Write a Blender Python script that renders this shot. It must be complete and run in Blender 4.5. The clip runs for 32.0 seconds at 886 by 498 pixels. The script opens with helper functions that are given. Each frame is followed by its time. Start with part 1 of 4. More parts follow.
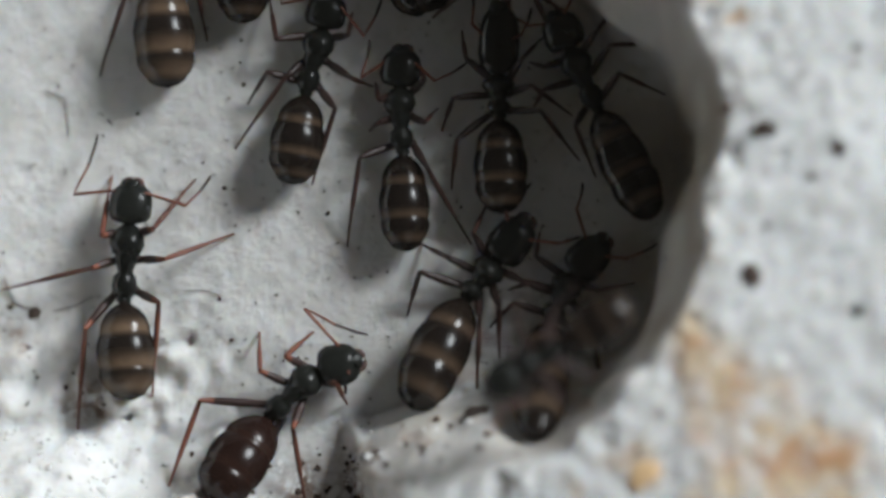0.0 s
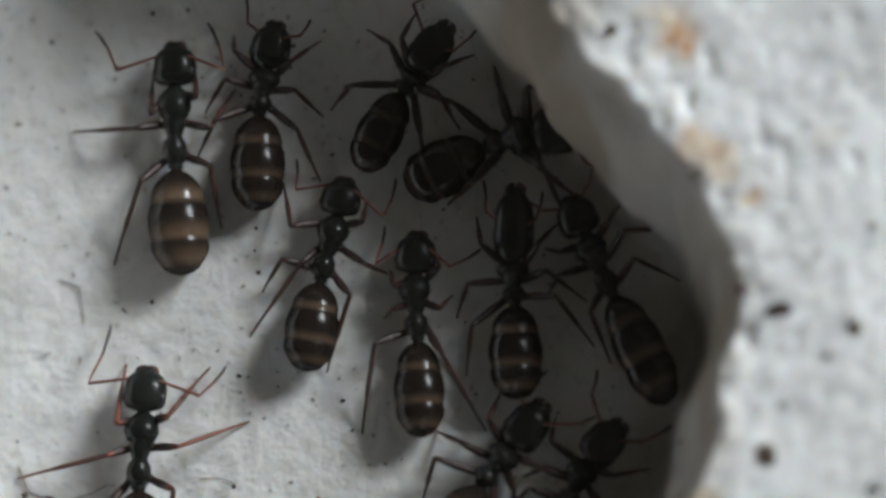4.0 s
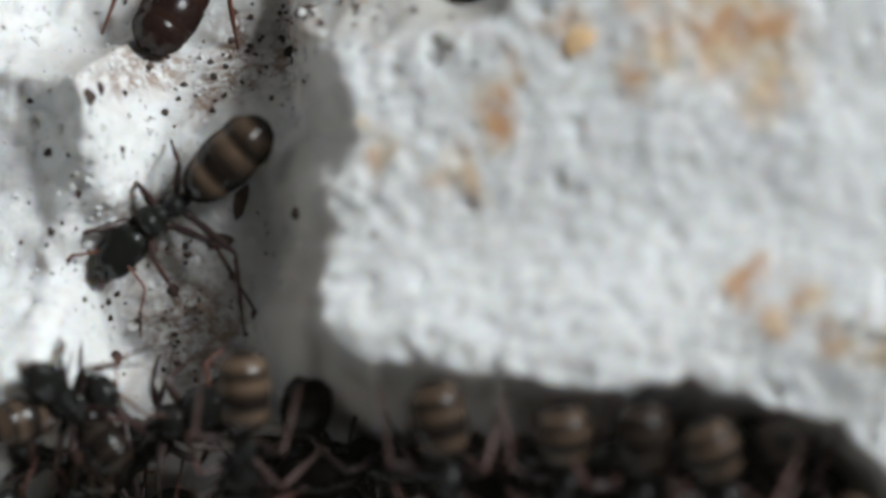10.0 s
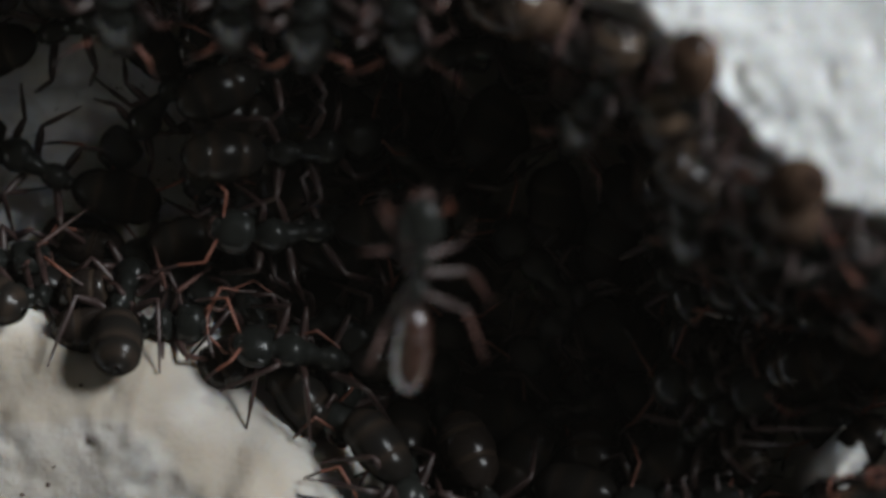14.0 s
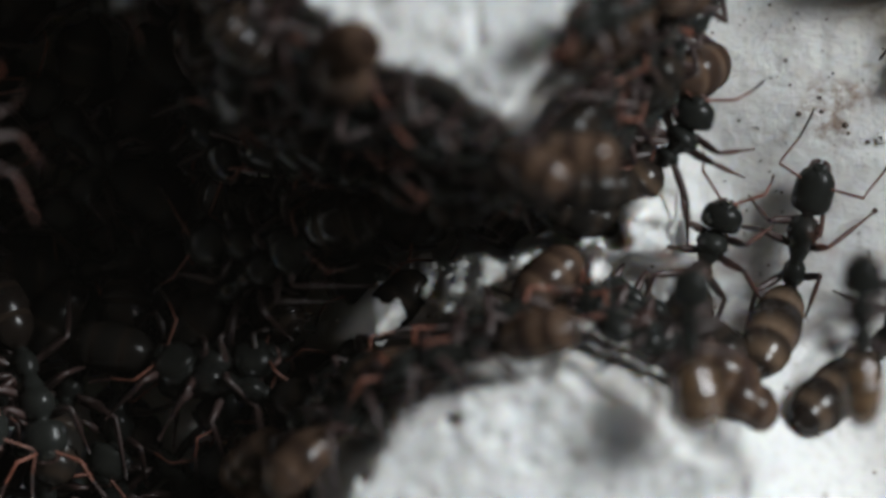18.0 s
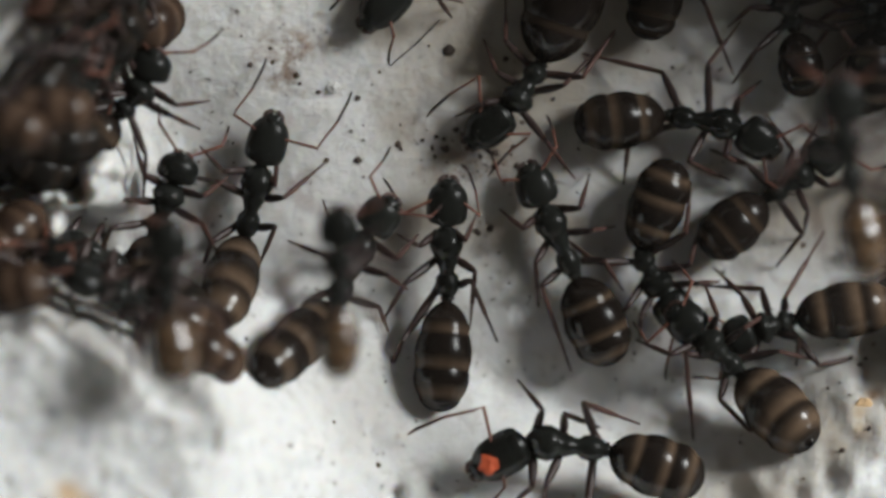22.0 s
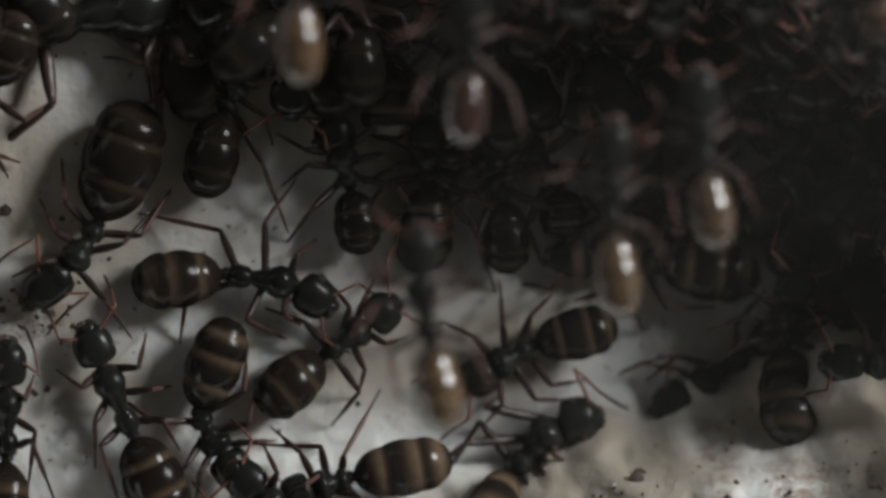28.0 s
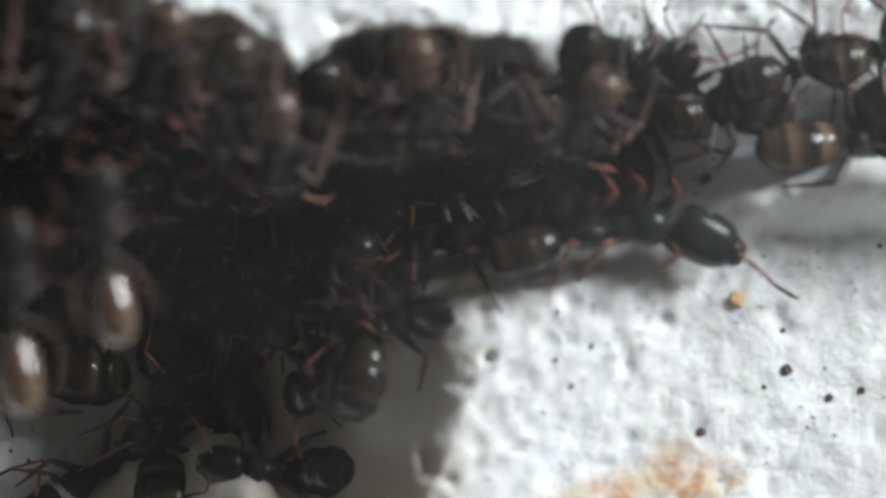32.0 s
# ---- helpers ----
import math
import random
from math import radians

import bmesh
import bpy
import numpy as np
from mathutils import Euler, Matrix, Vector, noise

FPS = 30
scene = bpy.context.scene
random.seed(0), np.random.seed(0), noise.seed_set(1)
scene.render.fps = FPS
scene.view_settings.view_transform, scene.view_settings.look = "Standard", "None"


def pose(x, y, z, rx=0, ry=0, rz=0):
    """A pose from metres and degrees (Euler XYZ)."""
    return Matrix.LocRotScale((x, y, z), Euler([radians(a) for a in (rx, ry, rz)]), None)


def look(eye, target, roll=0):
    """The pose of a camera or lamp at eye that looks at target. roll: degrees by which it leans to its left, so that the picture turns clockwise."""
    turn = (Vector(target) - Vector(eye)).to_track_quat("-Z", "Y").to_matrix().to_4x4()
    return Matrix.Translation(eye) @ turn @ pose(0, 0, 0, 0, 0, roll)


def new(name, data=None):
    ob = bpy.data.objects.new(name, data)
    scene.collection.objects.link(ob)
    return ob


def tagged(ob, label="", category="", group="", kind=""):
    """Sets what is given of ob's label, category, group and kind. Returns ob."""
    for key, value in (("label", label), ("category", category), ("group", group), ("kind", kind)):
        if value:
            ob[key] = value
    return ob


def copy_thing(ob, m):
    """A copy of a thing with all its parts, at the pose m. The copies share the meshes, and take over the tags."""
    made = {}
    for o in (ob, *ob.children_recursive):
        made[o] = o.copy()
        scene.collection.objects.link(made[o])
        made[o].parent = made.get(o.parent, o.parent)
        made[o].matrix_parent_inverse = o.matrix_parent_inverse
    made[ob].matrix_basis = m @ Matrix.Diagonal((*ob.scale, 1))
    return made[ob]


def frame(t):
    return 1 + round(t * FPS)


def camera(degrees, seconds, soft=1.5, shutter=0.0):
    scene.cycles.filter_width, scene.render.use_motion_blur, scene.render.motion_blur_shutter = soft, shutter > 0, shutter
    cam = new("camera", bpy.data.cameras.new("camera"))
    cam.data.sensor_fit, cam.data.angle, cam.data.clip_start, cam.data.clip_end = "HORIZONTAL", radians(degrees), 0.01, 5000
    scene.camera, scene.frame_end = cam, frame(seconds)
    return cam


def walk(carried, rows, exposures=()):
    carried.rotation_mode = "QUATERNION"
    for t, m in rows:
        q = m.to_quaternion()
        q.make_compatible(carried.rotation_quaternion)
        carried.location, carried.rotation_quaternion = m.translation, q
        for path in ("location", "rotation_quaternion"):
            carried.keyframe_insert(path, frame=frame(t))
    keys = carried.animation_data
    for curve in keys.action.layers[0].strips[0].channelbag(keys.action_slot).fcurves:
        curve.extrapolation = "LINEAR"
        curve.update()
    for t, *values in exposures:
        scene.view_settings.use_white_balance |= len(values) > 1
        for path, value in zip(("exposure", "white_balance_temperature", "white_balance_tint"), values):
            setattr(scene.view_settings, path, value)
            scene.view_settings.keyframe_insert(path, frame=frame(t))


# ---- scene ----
cam = camera(4.0, 32.0, soft=3.1)
cam.data.dof.use_dof = True
cam.data.dof.focus_distance = 0.3420
cam.data.dof.aperture_fstop = 37.0
MM = 0.001
# seconds; camera place in millimetres; tilt about x and y in degrees
PATH = """
0.0 44.669 -18.147 329.680 5.320 13.252
0.5 44.641 -18.320 329.662 5.372 13.245
1.0 44.638 -21.222 329.109 6.233 13.281
1.5 44.235 -22.937 328.915 6.742 13.179
2.0 44.712 -24.084 328.446 7.088 13.348
2.5 44.751 -25.682 328.039 7.568 13.387
4.5 45.012 -23.466 328.457 6.905 13.433
5.0 45.899 -21.038 328.592 6.186 13.679
5.5 47.270 -18.616 328.437 5.474 14.082
6.0 47.238 -17.051 328.724 5.009 14.052
6.5 47.275 -15.938 328.886 4.679 14.052
7.0 47.214 -14.396 329.141 4.223 14.016
7.5 47.202 -12.984 329.333 3.807 13.999
8.0 46.960 -10.765 329.697 3.153 13.904
8.5 47.409 -8.249 329.723 2.415 14.030
9.0 47.177 -6.698 329.940 1.960 13.949
9.5 45.054 -5.075 330.964 1.482 13.275
10.0 42.707 -1.902 332.036 0.554 12.538
10.5 39.916 0.066 333.123 -0.019 11.678
11.0 37.489 1.685 333.971 -0.489 10.939
11.5 36.724 5.075 334.125 -1.472 10.713
12.0 35.459 7.906 334.374 -2.291 10.339
12.5 34.895 11.201 334.268 -3.248 10.183
13.0 33.141 14.251 334.457 -4.132 9.672
13.5 31.414 16.578 334.637 -4.806 9.168
15.5 26.877 20.607 335.154 -5.972 7.842
16.0 23.875 22.294 335.513 -6.458 6.962
16.5 21.465 23.608 335.732 -6.837 6.258
17.0 19.925 21.984 336.346 -6.356 5.794
17.5 15.808 22.387 336.917 -6.465 4.590
18.0 13.183 23.392 337.049 -6.755 3.827
18.5 11.532 24.861 336.917 -7.183 3.352
19.0 7.932 24.670 337.266 -7.123 2.303
19.5 5.473 25.910 337.136 -7.485 1.590
20.0 3.340 26.713 337.033 -7.720 0.971
20.5 0.360 26.063 337.232 -7.528 0.105
21.0 -1.702 25.498 337.347 -7.362 -0.494
21.5 -4.061 25.164 337.362 -7.265 -1.179
22.0 -7.272 25.199 337.195 -7.277 -2.112
22.5 -8.222 25.388 337.088 -7.334 -2.389
23.0 -9.435 24.862 337.110 -7.181 -2.741
23.5 -10.365 24.628 337.080 -7.113 -3.010
24.0 -11.554 25.149 336.851 -7.268 -3.359
24.5 -13.112 24.627 336.796 -7.117 -3.812
26.5 -17.735 20.848 336.925 -6.019 -5.146
27.0 -19.901 20.146 336.692 -5.818 -5.777
27.5 -21.553 19.207 336.553 -5.548 -6.258
28.0 -23.707 19.275 336.109 -5.573 -6.893
28.5 -25.595 19.872 335.590 -5.753 -7.455
29.0 -28.950 20.399 334.671 -5.917 -8.459
29.5 -33.088 19.944 333.586 -5.798 -9.699
30.0 -34.939 18.704 333.228 -5.441 -10.249
30.5 -38.737 17.489 332.135 -5.099 -11.399
31.0 -40.028 16.950 331.746 -4.946 -11.791
31.5 -42.884 15.422 330.863 -4.508 -12.663
32.0 -45.772 15.312 329.656 -4.488 -13.569
"""
rows = []
for line in PATH.strip().splitlines():
    t, x, y, z, a, b = [float(v) for v in line.split()]
    rows.append((t, pose(x * MM, y * MM, z * MM, a, b, 0)))
walk(cam, rows, exposures=(
    (0.0, 0.1, 6500, 10), (9.0, 0.04, 6500, 10), (17.0, 0.04, 6500, 10), (20.0, 0.03, 6700, 10), (24.0, 0.0, 6850, 11),
    (26.5, 0.0, 6650, 10), (28.0, -0.06, 6800, 10), (30.0, 0.24, 6650, 10), (31.0, 0.52, 6600, 10), (32.0, 0.64, 6450, 10)))

# ---- light: a dim room with one wide window high on the right ----
world = bpy.data.worlds.new("world")
world.use_nodes = True
scene.world = world
back = world.node_tree.nodes["Background"]
back.inputs["Color"].default_value = (1.0, 0.88, 0.68, 1)
back.inputs["Strength"].default_value = 0.024
sun = new("window_light", bpy.data.lights.new("window_light", "SUN"))
sun.data.energy, sun.data.angle, sun.data.color = 4.7, radians(20), (0.905, 0.957, 1.0)
sun.matrix_world = look((0.84 * 0.861, 0.543 * 0.861, 0.509), (0, 0, 0))


# ---- materials ----
def material(name, base, rough, vary=0.0, bump=0.0, bump_size=20000, metal=0.0, spec=0.5, coat=0.0):
    m = bpy.data.materials.new(name)
    m.use_nodes = True
    nodes, links = m.node_tree.nodes, m.node_tree.links
    bsdf = nodes["Principled BSDF"]
    bsdf.inputs["Base Color"].default_value = (*base, 1)
    bsdf.inputs["Roughness"].default_value = rough
    bsdf.inputs["Metallic"].default_value = metal
    bsdf.inputs["Specular IOR Level"].default_value = spec
    bsdf.inputs["Coat Weight"].default_value = coat
    bsdf.inputs["Coat Roughness"].default_value = 0.06
    coords = nodes.new("ShaderNodeTexCoord")
    if vary:
        info = nodes.new("ShaderNodeObjectInfo")
        tone = nodes.new("ShaderNodeTexNoise")
        tone.inputs["Scale"].default_value = 1400
        tone.inputs["Detail"].default_value = 4
        links.new(coords.outputs["Object"], tone.inputs["Vector"])
        add = nodes.new("ShaderNodeMath")
        add.operation = "ADD"
        links.new(info.outputs["Random"], add.inputs[0])
        links.new(tone.outputs["Fac"], add.inputs[1])
        span = nodes.new("ShaderNodeMapRange")
        span.inputs["From Min"].default_value, span.inputs["From Max"].default_value = 0.3, 1.7
        span.inputs["To Min"].default_value, span.inputs["To Max"].default_value = 1 - vary, 1 + vary
        links.new(add.outputs[0], span.inputs["Value"])
        mix = nodes.new("ShaderNodeVectorMath")
        mix.operation = "SCALE"
        mix.inputs[0].default_value = base
        links.new(span.outputs[0], mix.inputs["Scale"])
        links.new(mix.outputs[0], bsdf.inputs["Base Color"])
    if bump:
        fine = nodes.new("ShaderNodeTexNoise")
        fine.inputs["Scale"].default_value = bump_size
        fine.inputs["Detail"].default_value = 3
        links.new(coords.outputs["Object"], fine.inputs["Vector"])
        relief_node = nodes.new("ShaderNodeBump")
        relief_node.inputs["Strength"].default_value = bump
        relief_node.inputs["Distance"].default_value = 0.00002
        links.new(fine.outputs["Fac"], relief_node.inputs["Height"])
        links.new(relief_node.outputs["Normal"], bsdf.inputs["Normal"])
        rough_span = nodes.new("ShaderNodeMapRange")
        rough_span.inputs["To Min"].default_value, rough_span.inputs["To Max"].default_value = rough * 0.8, min(1, rough * 1.3)
        links.new(fine.outputs["Fac"], rough_span.inputs["Value"])
        links.new(rough_span.outputs[0], bsdf.inputs["Roughness"])
    return m


HEAD = material("black_cuticle", (0.0105, 0.0112, 0.0100), 0.28, 0.35, bump=0.22, bump_size=26000, spec=0.05)


def polish(m, share, blur=0.12):
    """A smooth glossy skin over a material."""
    nodes, links = m.node_tree.nodes, m.node_tree.links
    gloss, mix = nodes.new("ShaderNodeBsdfGlossy"), nodes.new("ShaderNodeMixShader")
    gloss.inputs["Roughness"].default_value = blur
    mix.inputs[0].default_value = share
    links.new(nodes["Principled BSDF"].outputs[0], mix.inputs[1])
    links.new(gloss.outputs[0], mix.inputs[2])
    links.new(mix.outputs[0], nodes["Material Output"].inputs["Surface"])


polish(HEAD, 0.045, 0.1)


def gaster_material(name, plate, skin, rough, shine=0.06, blur=0.12):
    """Glossy plates and paler skin between them, after the mesh's skin layer."""
    m = material(name, plate, rough, bump=0.10, bump_size=30000, spec=0.0)
    polish(m, shine, blur)
    nodes, links = m.node_tree.nodes, m.node_tree.links
    layer = nodes.new("ShaderNodeAttribute")
    layer.attribute_name = "skin"
    coords, tone, info = nodes.new("ShaderNodeTexCoord"), nodes.new("ShaderNodeTexNoise"), nodes.new("ShaderNodeObjectInfo")
    tone.inputs["Scale"].default_value, tone.inputs["Detail"].default_value = 2600, 4
    links.new(coords.outputs["Object"], tone.inputs["Vector"])
    wobble, spread, fade = nodes.new("ShaderNodeMath"), nodes.new("ShaderNodeMapRange"), nodes.new("ShaderNodeMath")
    wobble.operation = fade.operation = "MULTIPLY"
    spread.inputs["To Min"].default_value, spread.inputs["To Max"].default_value = 0.55, 1.35
    links.new(tone.outputs["Fac"], spread.inputs["Value"])
    links.new(layer.outputs["Fac"], wobble.inputs[0])
    links.new(spread.outputs[0], wobble.inputs[1])
    each = nodes.new("ShaderNodeMapRange")
    each.inputs["To Min"].default_value, each.inputs["To Max"].default_value = 0.65, 1.1
    links.new(info.outputs["Random"], each.inputs["Value"])
    links.new(wobble.outputs[0], fade.inputs[0])
    links.new(each.outputs[0], fade.inputs[1])
    mix = nodes.new("ShaderNodeMix")
    mix.data_type, mix.clamp_factor = "RGBA", True
    mix.inputs[6].default_value, mix.inputs[7].default_value = (*plate, 1), (*skin, 1)
    links.new(fade.outputs[0], mix.inputs["Factor"])
    links.new(mix.outputs[2], nodes["Principled BSDF"].inputs["Base Color"])
    return m


GASTER = gaster_material("brown_gaster", (0.0115, 0.0084, 0.0070), (0.118, 0.078, 0.051), 0.34, 0.048, 0.17)
# browner gaster for ants at the rim, its colour paled to look lit
UMBER = gaster_material("umber_gaster", (0.030, 0.018, 0.013), (0.090, 0.055, 0.036), 0.40, 0.04, 0.2)
MAROON = gaster_material("maroon_gaster", (0.0155, 0.0074, 0.0060), (0.042, 0.021, 0.015), 0.34, 0.048, 0.17)
# duller copy of the brown gaster, the hall's shade put into its colour
SHADE_GASTER = gaster_material("shaded_gaster", (0.0095, 0.0084, 0.0074), (0.036, 0.024, 0.017), 0.42, 0.022, 0.18)
AMBER = gaster_material("amber_gaster", (0.042, 0.024, 0.014), (0.130, 0.075, 0.037), 0.30, 0.22, 0.2)
RUSSET = gaster_material("russet_gaster", (0.026, 0.012, 0.009), (0.055, 0.024, 0.017), 0.30, 0.34, 0.12)
RUST = material("rust_leg", (0.135, 0.043, 0.025), 0.55, 0.45, bump=0.2)
DUSK_LEG = material("brown_leg", (0.058, 0.025, 0.019), 0.52, 0.4, bump=0.2)
DARK_LEG = material("dark_leg", (0.028, 0.014, 0.012), 0.45, 0.4, bump=0.2)
EYE = material("eye", (0.01, 0.01, 0.011), 0.35, bump=0.5, bump_size=60000)
CRUMB = material("dark_crumb", (0.060, 0.040, 0.032), 0.85, 0.5, bump=0.8, bump_size=9000)
OCHRE = material("ochre_crumb", (0.60, 0.40, 0.22), 0.9, 0.35, bump=0.8, bump_size=9000)
RED = material("orange_crumb", (0.50, 0.075, 0.02), 0.6, 0.25, bump=0.6, bump_size=9000)
FLAKE = material("white_plaster_flake", (0.64, 0.63, 0.61), 0.9, 0.1, bump=0.8, bump_size=9000)
HAIR = material("dark_fibre", (0.03, 0.028, 0.03), 0.7)


def plaster():
    """White plaster: chalky grain, greyish mottling, ochre stains and dark soil where the mesh's layers say so."""
    m = bpy.data.materials.new("white_plaster")
    m.use_nodes = True
    nodes, links = m.node_tree.nodes, m.node_tree.links
    bsdf = nodes["Principled BSDF"]
    bsdf.inputs["Roughness"].default_value = 0.92
    bsdf.inputs["Specular IOR Level"].default_value = 0.25
    # light wanders a little way through the chalk and comes out warmer
    bsdf.inputs["Subsurface Weight"].default_value = 0.35
    bsdf.inputs["Subsurface Radius"].default_value = (1.0, 0.62, 0.34)
    bsdf.inputs["Subsurface Scale"].default_value = 0.0006
    coords = nodes.new("ShaderNodeTexCoord")

    def noise_node(scale, detail, rough=0.55):
        n = nodes.new("ShaderNodeTexNoise")
        n.inputs["Scale"].default_value, n.inputs["Detail"].default_value, n.inputs["Roughness"].default_value = scale, detail, rough
        links.new(coords.outputs["Object"], n.inputs["Vector"])
        return n.outputs["Fac"]

    def span(value, a, b, lo=0.0, hi=1.0):
        n = nodes.new("ShaderNodeMapRange")
        n.inputs["From Min"].default_value, n.inputs["From Max"].default_value = a, b
        n.inputs["To Min"].default_value, n.inputs["To Max"].default_value = lo, hi
        links.new(value, n.inputs["Value"])
        return n.outputs[0]

    def mixed(fac, a, b):
        n = nodes.new("ShaderNodeMix")
        n.data_type = "RGBA"
        links.new(fac, n.inputs["Factor"])
        for value, slot in ((a, n.inputs[6]), (b, n.inputs[7])):
            if isinstance(value, tuple):
                slot.default_value = (*value, 1)
            else:
                links.new(value, slot)
        return n.outputs[2]

    def times(a, b):
        n = nodes.new("ShaderNodeMath")
        n.operation = "MULTIPLY"
        links.new(a, n.inputs[0])
        links.new(b, n.inputs[1])
        return n.outputs[0]

    def layer(name):
        n = nodes.new("ShaderNodeAttribute")
        n.attribute_name = name
        return n.outputs["Fac"]

    white = mixed(span(noise_node(260, 5), 0.35, 0.65), (0.73, 0.73, 0.725), (0.63, 0.625, 0.615))
    white = mixed(span(noise_node(2600, 6, 0.7), 0.50, 0.68, 0, 0.6), white, (0.42, 0.41, 0.40))
    # sparse dark specks in the plaster
    white = mixed(span(noise_node(5200, 2, 0.4), 0.705, 0.74, 0, 0.85), white, (0.10, 0.09, 0.08))
    grain = span(noise_node(1500, 5, 0.7), 0.32, 0.54)
    ochre = mixed(span(noise_node(900, 4), 0.45, 0.62), (0.58, 0.45, 0.31), (0.50, 0.285, 0.155))
    white = mixed(times(layer("stain"), grain), white, ochre)
    soil_grain = span(noise_node(2400, 5, 0.75), 0.40, 0.58)
    white = mixed(times(layer("soil"), soil_grain), white, (0.24, 0.17, 0.135))
    # brown wall and floor tint, with the hollows' shade painted in
    white = mixed(layer("dirt_shade"), white, (0.34, 0.295, 0.245))
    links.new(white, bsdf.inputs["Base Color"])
    rough_b = nodes.new("ShaderNodeBump")
    rough_b.inputs["Strength"].default_value, rough_b.inputs["Distance"].default_value = 0.5, 0.00009
    links.new(noise_node(5200, 4, 0.6), rough_b.inputs["Height"])
    rough_a = nodes.new("ShaderNodeBump")
    links.new(rough_b.outputs["Normal"], rough_a.inputs["Normal"])
    rough_a.inputs["Strength"].default_value, rough_a.inputs["Distance"].default_value = 0.5, 0.00013
    links.new(noise_node(2100, 8, 0.65), rough_a.inputs["Height"])
    links.new(rough_a.outputs["Normal"], bsdf.inputs["Normal"])
    return m


PLASTER = plaster()


def cover_glass():
    """Clear glass with a faint surface gloss and a thin painted-in haze, thicker towards its eastern end."""
    m = bpy.data.materials.new("clear_glass")
    m.use_nodes = True
    nodes, links = m.node_tree.nodes, m.node_tree.links
    nodes.remove(nodes["Principled BSDF"])
    clear, gloss, mix, bend = (nodes.new("ShaderNodeBsdf" + k) if k[0] in "TG" else nodes.new("ShaderNode" + k)
                               for k in ("Transparent", "Glossy", "MixShader", "Fresnel"))
    clear.inputs["Color"].default_value = (0.985, 0.99, 0.985, 1)
    gloss.inputs["Roughness"].default_value = 0.02
    bend.inputs["IOR"].default_value = 1.42
    links.new(bend.outputs[0], mix.inputs[0])
    links.new(clear.outputs[0], mix.inputs[1])
    links.new(gloss.outputs[0], mix.inputs[2])
    # pale diffuse share that stands in for the veil of reflected room light
    coords, axes, haze_span, haze_noise = (nodes.new("ShaderNode" + k) for k in ("TexCoord", "SeparateXYZ", "MapRange", "TexNoise"))
    links.new(coords.outputs["Object"], axes.inputs[0])
    links.new(axes.outputs["X"], haze_span.inputs["Value"])
    haze_span.inputs["From Min"].default_value, haze_span.inputs["From Max"].default_value = 0.012, 0.040
    haze_span.inputs["To Min"].default_value, haze_span.inputs["To Max"].default_value = 0.0008, 0.022
    haze_noise.inputs["Scale"].default_value, haze_noise.inputs["Detail"].default_value = 160, 3
    links.new(coords.outputs["Object"], haze_noise.inputs["Vector"])
    share, haze, hazy = nodes.new("ShaderNodeMath"), nodes.new("ShaderNodeBsdfDiffuse"), nodes.new("ShaderNodeMixShader")
    share.operation = "MULTIPLY"
    links.new(haze_span.outputs[0], share.inputs[0])
    links.new(haze_noise.outputs["Fac"], share.inputs[1])
    haze.inputs["Color"].default_value = (0.8, 0.8, 0.78, 1)
    links.new(share.outputs[0], hazy.inputs[0])
    links.new(mix.outputs[0], hazy.inputs[1])
    links.new(haze.outputs[0], hazy.inputs[2])
    links.new(hazy.outputs[0], nodes["Material Output"].inputs["Surface"])
    return m


GLASS = cover_glass()


# ---- plaster nest: height of the ground, in millimetres ----
UPPER = [(-29.3, 24.1), (-27.9, 22.1), (-26.1, 20.1), (-24.8, 17.7), (-24.2, 15.5), (-24.6, 13.5), (-25.1, 11.4), (-26.0, 9.8),
         (-27.8, 8.2), (-29.9, 7.3), (-32.9, 7.3), (-34.4, 6.3), (-36.9, 6.1), (-39.7, 6.2), (-42.7, 6.1), (-46.2, 6.5),
         (-52.2, 8.4), (-54.1, 16.7), (-50.2, 26.6), (-41.3, 31.5), (-32.9, 28.9)]
PASSAGE = [(-41.6, 13.0), (-40.9, 7.0), (-40.3, 4.6), (-39.9, 3.2), (-40.6, 2.0), (-40.8, 0.7), (-40.6, -1.8), (-42.3, -4.9), (-32.5, -4.9),
           (-33.5, -0.8), (-33.3, 0.4), (-32.6, 1.8), (-33.2, 3.0), (-32.4, 4.1), (-32.6, 5.5), (-33.4, 8.0), (-33.4, 13.0)]
HALL = [(-42.3, -3.4), (-33.5, -0.9), (-31.7, -2.0), (-28.6, -2.5), (-24.1, -2.4), (-21.5, -2.7), (-19.1, -3.6), (-18.2, -5.2),
        (-16.3, -6.0), (-14.8, -7.7), (-13.2, -9.0), (-11.1, -11.1), (-9.0, -11.8), (-7.2, -12.7), (-6.2, -11.6), (-5.3, -10.1),
        (-3.0, -6.6), (0.0, -2.0), (7.0, 2.5), (15.0, 2.5), (20.2, -1.0), (25.0, -4.5), (27.0, -5.1), (28.9, -6.5),
        (31.0, -5.3), (35.6, -5.8), (41.7, -5.5), (49.2, -3.9), (49.2, -8.9), (42.2, -10.8), (40.7, -11.6), (37.5, -11.8),
        (35.2, -12.3), (33.6, -13.1), (33.8, -15.8), (32.0, -19.5), (27.5, -20.6), (23.9, -20.4), (18.0, -22.7), (13.2, -25.6),
        (7.9, -25.4)]
